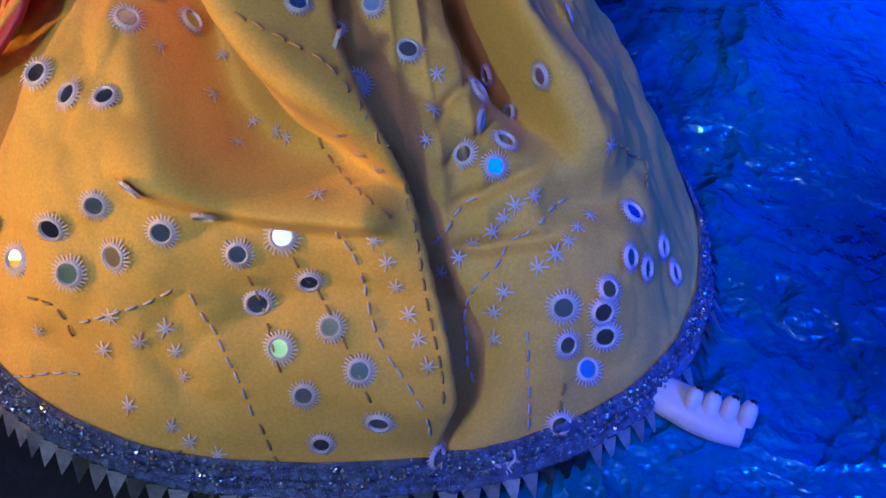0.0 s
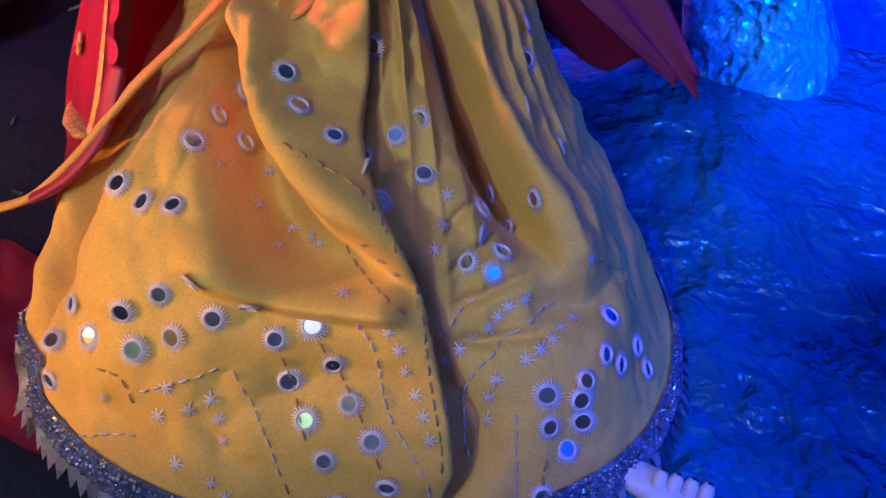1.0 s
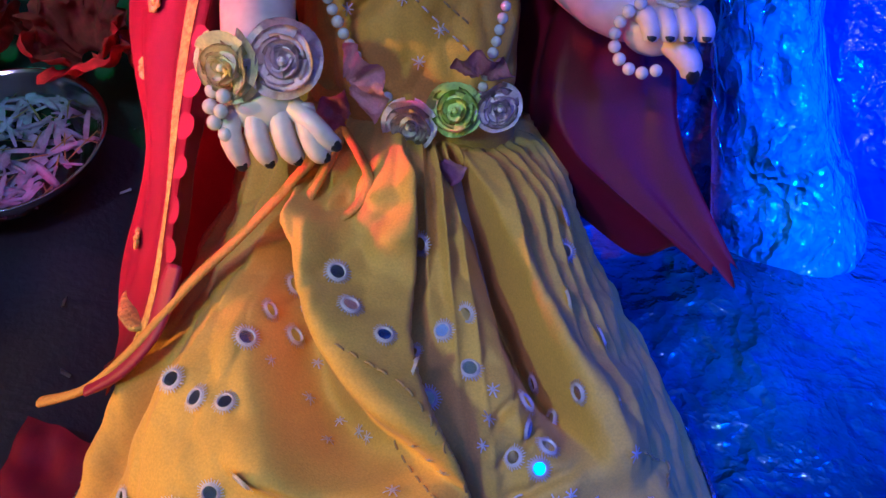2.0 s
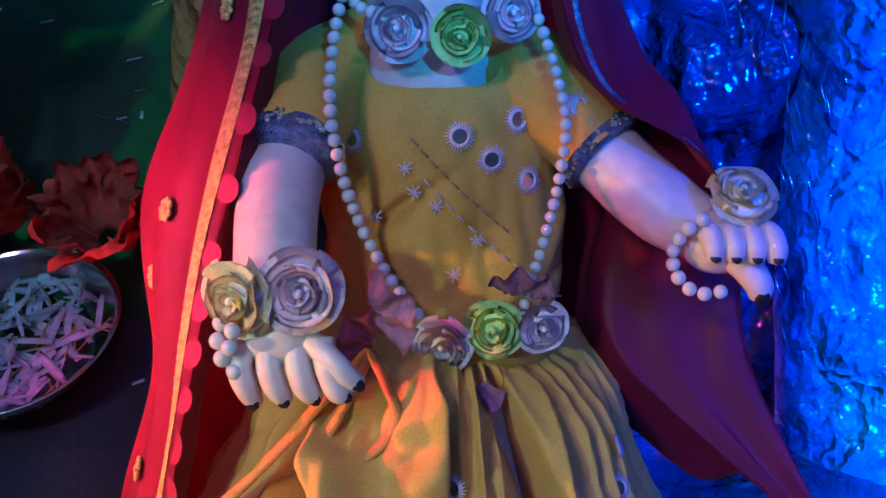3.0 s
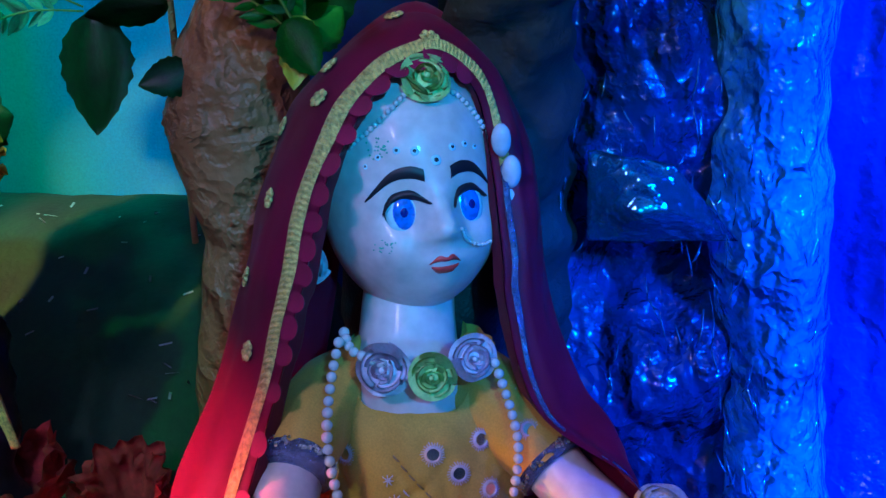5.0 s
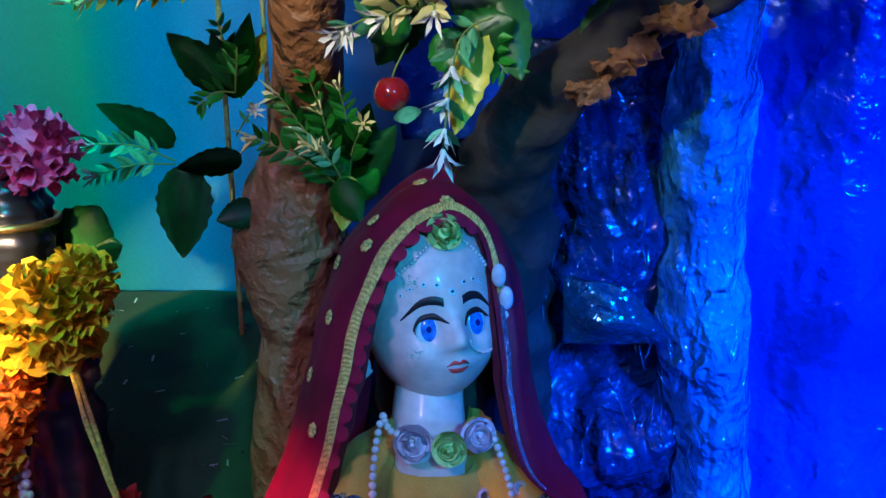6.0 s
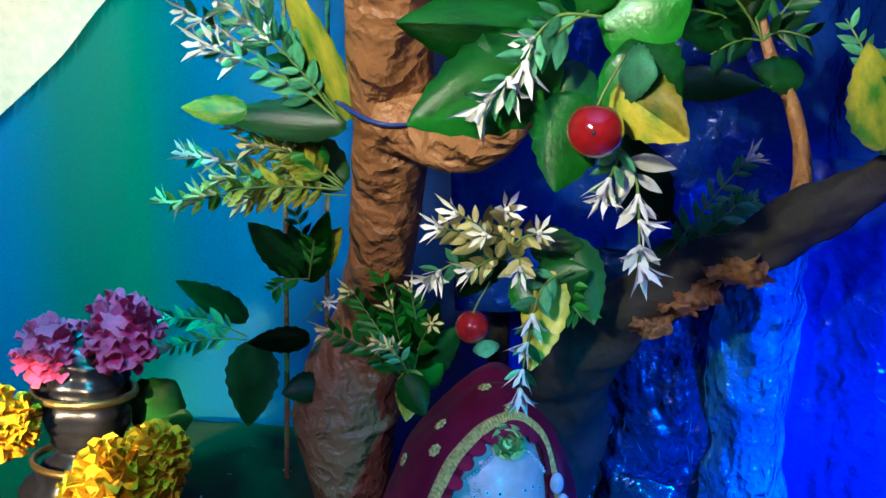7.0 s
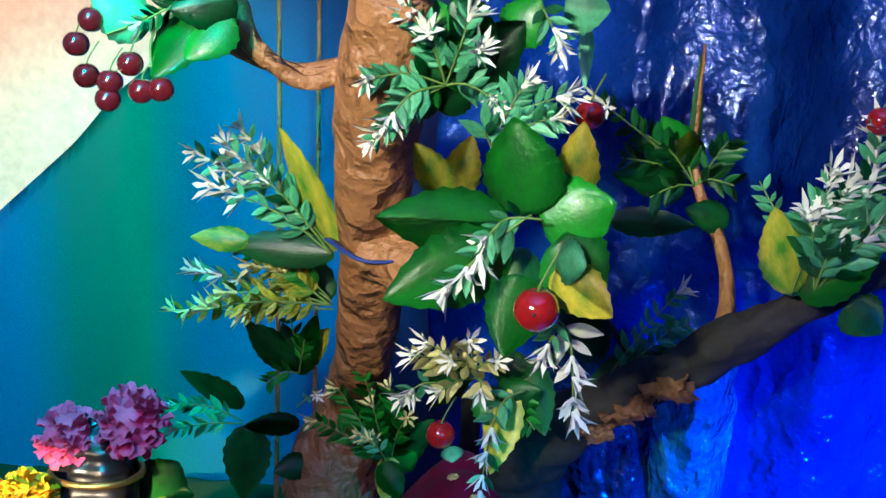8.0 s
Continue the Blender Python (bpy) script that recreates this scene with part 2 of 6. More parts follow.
def thing(name, label, category, place=(0, 0, 0), group="", kind=""):
    ob = new(name)
    ob.empty_display_size = 0.02
    ob.location = place
    return tagged(ob, label, category, group, kind)


def solid(name, bm, material, label, category, group="", kind="", smooth=True):
    return tagged(new(name, mesh_of(name, bm, material, smooth)), label, category, group, kind)


def own(ob):
    """Part that keeps world coordinates under a thing that stands elsewhere."""
    ob.matrix_parent_inverse = Matrix.Translation(ob.parent.location).inverted()
    return ob


def spline(pts, n):
    """n + 1 points on a smooth curve through pts."""
    p = [Vector(q) for q in pts]
    out = []
    for i in range(n + 1):
        s = i / n * (len(p) - 1)
        k = min(int(s), len(p) - 2)
        t = s - k
        a, b, c, d = p[max(k - 1, 0)], p[k], p[k + 1], p[min(k + 2, len(p) - 1)]
        out.append(0.5 * (2 * b + (c - a) * t + (2 * a - 5 * b + 4 * c - d) * t * t + (3 * b - a - 3 * c + d) * t ** 3))
    return out


def lerp_list(v, s):
    x = s * (len(v) - 1)
    k = min(int(x), len(v) - 2)
    return v[k] + (v[k + 1] - v[k]) * (x - k)


def tube(bm, pts, radii, seg=8, n=0, flat=1.0, rough=0.0, mi=0, up=(0.13, 0.21, 1)):
    """A tapered tube along a smooth line through pts, with closed ends."""
    line = spline(pts, n or max(4, 4 * (len(pts) - 1)))
    rings = []
    for i, p in enumerate(line):
        d = (line[min(i + 1, len(line) - 1)] - line[max(i - 1, 0)]).normalized()
        x = d.cross(Vector(up)).normalized()
        y = d.cross(x)
        r = lerp_list(radii, i / (len(line) - 1))
        ring = []
        for k in range(seg):
            a = 2 * math.pi * k / seg
            rr = r * (1 + rough * noise.noise(Vector((p.x * 30 + math.cos(a) * 1.3, p.y * 30 + math.sin(a) * 1.3, p.z * 30))))
            ring.append(bm.verts.new(p + x * math.cos(a) * rr + y * math.sin(a) * rr * flat))
        rings.append(ring)
    for a, b in zip(rings, rings[1:]):
        for k in range(seg):
            bm.faces.new((a[k], a[(k + 1) % seg], b[(k + 1) % seg], b[k])).material_index = mi
    bm.faces.new(rings[0][::-1]).material_index = mi
    bm.faces.new(rings[-1]).material_index = mi
    return bm


def sheet(bm, f, nu, nv, closed=False, mi=0, thick=0.0):
    """A surface f(u, v) for u, v in 0..1, with an inner side where thick is given."""
    g = [[Vector(f(i / nu, j / nv)) for j in range(nv + 1)] for i in range(nu + 1)]
    cols = nu if closed else nu + 1
    v = [[bm.verts.new(g[i][j]) for j in range(nv + 1)] for i in range(cols)]
    for i in range(nu):
        for j in range(nv):
            bm.faces.new((v[i][j], v[(i + 1) % cols][j], v[(i + 1) % cols][j + 1], v[i][j + 1])).material_index = mi
    if thick:
        bmesh.ops.solidify(bm, geom=bm.faces[:], thickness=thick)
    return v


def ball(bm, c, r, squash=(1, 1, 1), u=12, v=8, mi=0, m=None):
    mm = Matrix.Translation(c) @ (m or Matrix()) @ Matrix.Diagonal((r * squash[0], r * squash[1], r * squash[2], 1))
    made = bmesh.ops.create_uvsphere(bm, u_segments=u, v_segments=v, radius=1, matrix=mm)
    for f in {f for q in made["verts"] for f in q.link_faces}:
        f.material_index = mi
    return made


def aim(p, way, up=(0, 0, 1)):
    """A pose at p whose z axis points along way."""
    z = Vector(way).normalized()
    x = Vector(up).cross(z)
    if x.length < 1e-4:
        x = Vector((1, 0, 0))
    x.normalize()
    y = z.cross(x)
    return Matrix.Translation(p) @ Matrix((x, y, z)).transposed().to_4x4()


def put_mesh(name, me, m, parent, label=""):
    ob = new(name, me)
    ob.parent = parent
    ob.matrix_parent_inverse = Matrix.Translation(parent.location).inverted() if parent.parent is None else Matrix()
    ob.matrix_basis = m
    return tagged(ob, label)


def smooth01(x):
    x = max(0.0, min(1.0, x))
    return x * x * (3 - 2 * x)


def gauss(x, w):
    return math.exp(-(x / w) ** 2)


# ---- the setting ----


def ground_height(x, y):
    left = smooth01((-0.16 - x) / 0.12)
    slope = smooth01((y - 0.42) / 0.55) * 0.238 * smooth01((-0.08 - x) / 0.2)
    back = 1 - smooth01((y - 1.02) / 0.25)
    far = smooth01((2.2 - abs(x)) / 1.2)
    n = 0.006 * noise.noise(Vector((x * 9, y * 9, 0.3))) + 0.003 * noise.noise(Vector((x * 31, y * 31, 2.3)))
    return (0.045 * left * smooth01((y - 0.1) / 0.3) + slope) * back * far + n * left * far - 0.004


def build_ground():
    xs = [-2.6 + 1.5 * i / 8 for i in range(8)] + [-1.1 + 1.7 * i / 84 for i in range(84)] + [0.6 + 2.0 * i / 8 for i in range(9)]
    ys = [-2.2 + 2.2 * i / 8 for i in range(8)] + [1.3 * i / 64 for i in range(64)] + [1.3 + 1.0 * i / 6 for i in range(7)]
    bm = bmesh.new()
    v = [[bm.verts.new((x, y, ground_height(x, y))) for y in ys] for x in xs]
    for i in range(len(xs) - 1):
        for j in range(len(ys) - 1):
            f = bm.faces.new((v[i][j], v[i + 1][j], v[i + 1][j + 1], v[i][j + 1]))
            f.material_index = 1 if xs[i] < -0.12 and ys[j] > 0.60 else 0
    solid("ground", bm, [M["cloth"], M["moss"]], "dark cloth ground rising into a green mound", "ground", kind="structure")


def slab(bm, lo, hi):
    made = bmesh.ops.create_cube(bm, size=1, matrix=Matrix.Translation([(a + b) / 2 for a, b in zip(lo, hi)]) @ Matrix.Diagonal(
        [b - a for a, b in zip(lo, hi)] + [1]))
    return made


def build_room():
    for name, lo, hi in (("wall_north", (-2.7, 2.3, -0.3), (2.7, 2.42, 2.5)), ("wall_south", (-2.7, -2.32, -0.3), (2.7, -2.2, 2.5)),
                         ("wall_west", (-2.72, -2.2, -0.3), (-2.6, 2.3, 2.5)), ("wall_east", (2.6, -2.2, -0.3), (2.72, 2.3, 2.5)),
                         ("ceiling", (-2.72, -2.32, 2.5), (2.72, 2.42, 2.6))):
        bm = bmesh.new()
        slab(bm, lo, hi)
        solid(name, bm, M["cream"], "plain cream painted room surface", "ceiling" if name == "ceiling" else "wall", kind="structure", smooth=False)
    # the cream wall close behind the hung cloth
    bm = bmesh.new()
    slab(bm, (-2.2, 1.34, -0.2), (-0.2, 1.40, 2.2))
    solid("wall_partition", bm, M["cream"], "cream painted wall behind the hung cloth", "wall", kind="structure", smooth=False)


def build_curtain():
    def f(u, v):
        x = -1.25 + 2.6 * u
        top = 0.66 + 0.93 * (x + 0.76) if x < -0.45 else 0.95 + 1.6 * (x + 0.45)
        top = max(0.25, min(1.5, top)) + 0.02 * noise.noise(Vector((x * 9, 0, 0)))
        z = -0.01 + (top + 0.01) * v
        y = 1.10 + 0.018 * math.sin(x * 26 + 0.6 * z) + 0.03 * noise.noise(Vector((x * 4, z * 1.5, 3))) + 0.08 * (x + 0.3)
        return x + 0.02 * math.sin(z * 3), y, z
    bm = bmesh.new()
    sheet(bm, f, 220, 30, thick=0.003)
    solid("backdrop_curtain", bm, M["curtain"], "cloth hung loosely behind the tree, coloured light painted on in blue and green bands", "curtain", kind="structure")


def crinkle(x, z, k=1.0):
    """Sharp creases of a crushed film."""
    p = Vector((x, z * 0.55, 0.7))
    return k * (0.020 * abs(noise.noise(p * 7)) + 0.009 * abs(noise.noise(p * 24)) + 0.004 * abs(noise.noise(p * 66)))


def build_foil():
    def column(z):
        """Middle of the bright fall, which sways as it drops."""
        return 0.188 + 0.010 * math.sin(z * 9 + 0.6) + 0.022 * smooth01((0.16 - z) / 0.16)

    def fall(u, v):
        z = -0.01 + 0.66 * v
        w = 0.038 + 0.012 * noise.noise(Vector((z * 7, 3, 1))) + 0.02 * smooth01((0.16 - z) / 0.16)
        x = column(z) + w * (2 * u - 1) + 0.004 * noise.noise(Vector((u * 3, z * 40, 8)))
        y = 0.700 - 0.050 * math.sin(math.pi * u) ** 0.7 - 0.09 * gauss(z, 0.12) - crinkle(x * 1.4, z * 0.8, 1.1)
        return x, y, z
    bm = bmesh.new()
    sheet(bm, fall, 70, 240, thick=0.0015)
    solid("cellophane_fall", bm, M["foil"], "crumpled bright blue cellophane hung as a waterfall", "cellophane")

    def dark(u, v):
        z = -0.01 + 0.62 * v
        x = 0.022 + 0.165 * u
        y = 0.715 - 0.075 * gauss(z, 0.12) - crinkle(x, z, 1.7)
        y -= 0.050 * gauss(z - 0.235 - 0.25 * (x - 0.1), 0.045) * smooth01((0.19 - x) / 0.05)          # crushed lump below the pouch
        y += 0.030 * gauss(z - 0.315, 0.025) * smooth01((x - 0.05) / 0.04)
        y -= 0.035 * gauss(z - 0.44, 0.07) * gauss(x - 0.11, 0.06)
        return x + 0.012 * noise.noise(Vector((x * 9, z * 8, 8))), y, z
    bm = bmesh.new()
    sheet(bm, dark, 110, 220, thick=0.0015)
    solid("dark_film", bm, M["film"], "crushed dark glossy plastic film beside the waterfall", "plastic film")

    def side(u, v):
        z = -0.01 + 0.70 * v
        x = 0.215 + 0.46 * u
        y = 0.755 + 0.015 * math.sin(x * 34) - 0.09 * gauss(z, 0.12) - crinkle(x, z * 0.5, 1.0)
        return x, y, z
    bm = bmesh.new()
    sheet(bm, side, 120, 150, thick=0.0015)
    solid("cellophane_sheet", bm, M["deep"], "loose blue cellophane hung in upright folds", "cellophane")

    # fine glossy strands that stand off the crushed film
    q = random.Random(77)
    bm = bmesh.new()
    for k in range(130):
        if k % 3:
            z = q.uniform(0.08, 0.42)
            x = column(z) + q.uniform(-0.045, 0.02)
            y = 0.652
        else:
            x, y, z = q.uniform(0.04, 0.15), 0.668, q.uniform(0.18, 0.46)
        ln, bend = q.uniform(0.006, 0.028), q.uniform(-0.008, 0.008)
        y -= 0.06 * gauss(z, 0.12)
        r = q.uniform(0.0003, 0.0008)
        tube(bm, [(x, y, z), (x + bend * 0.5, y - 0.004, z + ln * 0.5), (x + bend, y + 0.006, z + ln)], [r, r * 1.3, r * 0.6], 4, 4)
    solid("film_shreds", bm, M["clear"], "fine glossy shreds of torn clear film", "shreds", kind="stuff")

    def upper(u, v):
        x = -0.10 + 1.0 * u
        z = 0.50 + 0.95 * v
        y = 0.86 + 0.035 * math.sin(x * 17 + 1.2) + 0.015 * math.sin(x * 43) - crinkle(x, z, 0.8)
        return x + 0.012 * math.sin(z * 7), y, z
    bm = bmesh.new()
    sheet(bm, upper, 150, 100, thick=0.0015)
    solid("blue_sheet", bm, M["deep"], "blue plastic sheet hanging in upright folds", "plastic sheet")

    def water(u, v):
        x = 0.02 + 1.1 * u ** 1.3
        y = -0.35 + 1.05 * v
        z = 0.002 + 0.55 * crinkle(x, y, 1.0) + 0.02 * gauss(y - 0.55, 0.1) + 0.012 * gauss(x - 0.16, 0.05) * gauss(y - 0.50, 0.15)
        return x, y, z
    bm = bmesh.new()
    sheet(bm, water, 170, 170, thick=0.0015)
    solid("water_sheet", bm, M["water"], "crumpled blue foil laid on the ground as a stream", "foil")

    # a shiny pouch that sticks out of the crumpled film
    bm = bmesh.new()

    def pouch(u, v):
        x = 0.058 + (0.055 + 0.025 * (1 - v)) * u + 0.018 * (1 - v) * u
        z = 0.352 + 0.062 * v - 0.010 * u * v
        return x, 0.655 - 0.018 * math.sin(math.pi * u) * math.sin(math.pi * v) - 0.004 * noise.noise(Vector((u * 4, v * 4, 1))), z
    sheet(bm, pouch, 24, 18, thick=0.004)
    solid("plastic_pouch", bm, M["clear"], "small shiny clear plastic pouch tucked into blue film", "pouch")


build_ground()
build_room()
build_curtain()
build_foil()

# ---- the tree ----


def build_tree():
    tree = thing("tree", "make-believe tree of crumpled brown paper with branches", "tree", (-0.2, 0.73, 0.2))
    bm = bmesh.new()
    tube(bm, [(-0.225, 0.74, 0.05), (-0.212, 0.745, 0.22), (-0.198, 0.745, 0.33), (-0.205, 0.75, 0.415), (-0.188, 0.745, 0.48), (-0.176, 0.735, 0.535),
              (-0.156, 0.67, 0.60), (-0.138, 0.60, 0.69), (-0.126, 0.53, 0.79), (-0.112, 0.47, 0.88), (-0.10, 0.44, 0.95)],
         [0.045, 0.040, 0.038, 0.056, 0.044, 0.032, 0.030, 0.030, 0.032, 0.036, 0.03], 28, 120, rough=0.10)
    for q in bm.verts:
        n = noise.noise(q.co * 26) + 0.5 * noise.noise(q.co * 60)
        q.co += Vector((0.5, -0.7, 0.2)) * 0.002 * (abs(n) - 0.3)
    own(part("trunk", bm, M["bark"], tree, "trunk wrapped in creased brown paper"))
    bm = bmesh.new()
    tube(bm, [(-0.125, 0.55, 0.735), (-0.085, 0.53, 0.722), (-0.05, 0.51, 0.73), (-0.02, 0.50, 0.755)], [0.030, 0.026, 0.020, 0.012], 16, 30, rough=0.3)
    own(part("branch_stub", bm, M["bark"], tree))
    bm = bmesh.new()
    tube(bm, [(-0.02, 0.70, 0.05), (-0.01, 0.69, 0.30), (0.005, 0.66, 0.45), (0.02, 0.60, 0.54), (0.075, 0.565, 0.60), (0.14, 0.555, 0.642),
              (0.19, 0.55, 0.675), (0.25, 0.55, 0.712), (0.34, 0.55, 0.755)],
         [0.07, 0.055, 0.045, 0.034, 0.024, 0.021, 0.022, 0.014, 0.008], 26, 160, rough=0.35)
    for q in bm.verts:
        n = noise.noise(q.co * 40) + 0.6 * noise.noise(q.co * 110)
        q.co += Vector((0.2, -0.7, 0.6)) * 0.006 * n
    own(part("branch", bm, M["darkbark"], tree, "dark rough branch that forks to the side"))
    q = random.Random(9)
    for k in range(8):
        c = Vector((0.062, 0.548, 0.586)).lerp(Vector((0.150, 0.530, 0.648)), (k + 0.3) / 8) + Vector((0, -0.010, q.uniform(-0.010, 0.002)))
        m = aim(c, (q.uniform(-0.4, 0.4), -1, q.uniform(-0.1, 0.7)), (q.uniform(-0.3, 0.3), 0, 1))
        w, h, seed = q.uniform(0.009, 0.016), q.uniform(0.006, 0.011), q.uniform(0, 40)

        def flake(u, v):
            x, y = w * (2 * u - 1), h * (2 * v - 1)
            e = 1 + 0.55 * noise.noise(Vector((u * 4, v * 4, seed)))
            return m @ Vector((x * e, y * e, -0.012 * (2 * v - 1) ** 2 + 0.007 * noise.noise(Vector((u * 5, v * 5, seed + 5)))))
        bm = bmesh.new()
        sheet(bm, flake, 9, 9, thick=0.0008)
        own(part("paper_wrap", bm, M["bark"], tree, "torn brown paper round the branch"))
    bm = bmesh.new()
    tube(bm, [(0.175, 0.555, 0.665), (0.182, 0.58, 0.70), (0.176, 0.60, 0.745), (0.157, 0.61, 0.785), (0.149, 0.62, 0.83), (0.150, 0.62, 0.92)],
         [0.012, 0.008, 0.006, 0.005, 0.003, 0.0015], 10, 40, rough=0.3)
    own(part("twig", bm, M["bark"], tree))
    bm = bmesh.new()
    tube(bm, [(0.11, 0.60, 0.63), (0.06, 0.58, 0.70), (0.02, 0.57, 0.76), (-0.03, 0.55, 0.80)], [0.004, 0.003, 0.003, 0.002], 8, 20)
    own(part("twig", bm, M["darkbark"], tree))
    bm = bmesh.new()
    for k in range(3):
        o = 0.012 * k
        tube(bm, [(-0.255 + o, 0.50, 0.915 + o), (-0.205, 0.49 - o, 0.893 + o * 0.4), (-0.165, 0.48 - o, 0.890 - o * 0.4), (-0.125, 0.47, 0.903),
                  (-0.10 - o, 0.46, 0.935)], [0.006, 0.007, 0.006, 0.007, 0.005], 10, 30, rough=0.4)
    own(part("twisted_branch", bm, M["bark"], tree, "rope of twisted brown paper"))
    bm = bmesh.new()
    tube(bm, [(-0.165, 0.535, 0.745), (-0.13, 0.515, 0.732), (-0.092, 0.525, 0.734)], [0.007, 0.008, 0.006], 8, 12, flat=0.25)
    own(part("tape", bm, M["tape"], tree, "blue plastic tape"))
    return tree


tree = build_tree()

# ---- the doll ----


def doll_head_pose():
    return Matrix.Translation((-0.0518, 0.588, 0.418)) @ pose(0, 0, 0, 0, 0, 26.4) @ pose(0, 0, 0, -15, 0, 0)


HEAD = doll_head_pose()


def head_point(a, h):
    """Surface of the head for an angle round it (0: nose, + towards its left) and a height from -1 (chin) to 1 (crown), local."""
    z = h * (0.0834 if h < 0 else 0.070)
    w = math.sqrt(max(0.0, 1 - abs(h) ** (3.0 if h < 0 else 2.4)))
    jaw = 1 - 0.07 * smooth01((-h - 0.30) / 0.7)
    rx, ry = 0.0508 * w * jaw, (0.062 if math.cos(a) > 0 else 0.067) * w
    x, y = math.sin(a) * rx, -math.cos(a) * ry
    front = max(0.0, math.cos(a))
    if front > 0:
        y -= 0.0135 * gauss(x, 0.0075) * gauss(z + 0.0355, 0.011 if z > -0.0355 else 0.0050) * front       # nose
        y -= 0.0055 * gauss(abs(x) - 0.0068, 0.0036) * gauss(z + 0.0375, 0.0042) * front                    # nostrils
        y -= 0.0030 * gauss(x, 0.0045) * gauss(z + 0.022, 0.011) * front                                    # bridge
        y -= 0.0065 * gauss(x, 0.0105) * gauss(z + 0.0527, 0.0070) * front                                  # mouth
        y += 0.0030 * gauss(x, 0.0075) * gauss(z + 0.0532, 0.0012) * front                                  # parting of the lips
        y -= 0.0050 * gauss(x, 0.013) * gauss(z + 0.0680, 0.0085) * front                                   # chin
        y -= 0.0075 * gauss(abs(x) - 0.029, 0.014) * gauss(z + 0.047, 0.016)                                # cheeks
        y += 0.0068 * gauss(abs(x) - 0.0190, 0.0105) * gauss(z + 0.0220, 0.0135)                            # eye sockets
    return Vector((x, y, z))


def face_at(x, z):
    """The front surface of the head over the local (x, z)."""
    h = z / (0.0834 if z < 0 else 0.070)
    lo, hi = -1.45, 1.45
    for _ in range(30):
        mid = (lo + hi) / 2
        if head_point(mid, h).x < x:
            lo = mid
        else:
            hi = mid
    return head_point((lo + hi) / 2, h)


def band_on_face(bm, pts, width, mi, lift=0.0012):
    """A painted band along local (x, z) points, with a width that tapers by the given values."""
    n = 14
    line = spline([(p[0], 0, p[1]) for p in pts], n)
    rows = []
    for i, p in enumerate(line):
        w = lerp_list(width, i / n)
        row = []
        for k in (-1, -0.4, 0.4, 1):
            q = face_at(p.x, p.z + k * w)
            q.y -= lift * (1 if abs(k) < 1 else 0.2)
            row.append(bm.verts.new(HEAD @ q))
        rows.append(row)
    for a, b in zip(rows, rows[1:]):
        for k in range(3):
            bm.faces.new((a[k], a[k + 1], b[k + 1], b[k])).material_index = mi


def finger(bm, pts, r, nail):
    tube(bm, pts, [r, r * 1.02, r * 0.98, r * 0.7], 10, 14)
    tip, before = Vector(pts[-1]), Vector(pts[-2])
    d = (tip - before).normalized()
    out = Vector(nail).normalized()
    ball(bm, tip - d * r * 0.3 + out * r * 0.62, r * 0.62, (0.9, 1.2, 0.45), 8, 6, 3, aim((0, 0, 0), out, d))


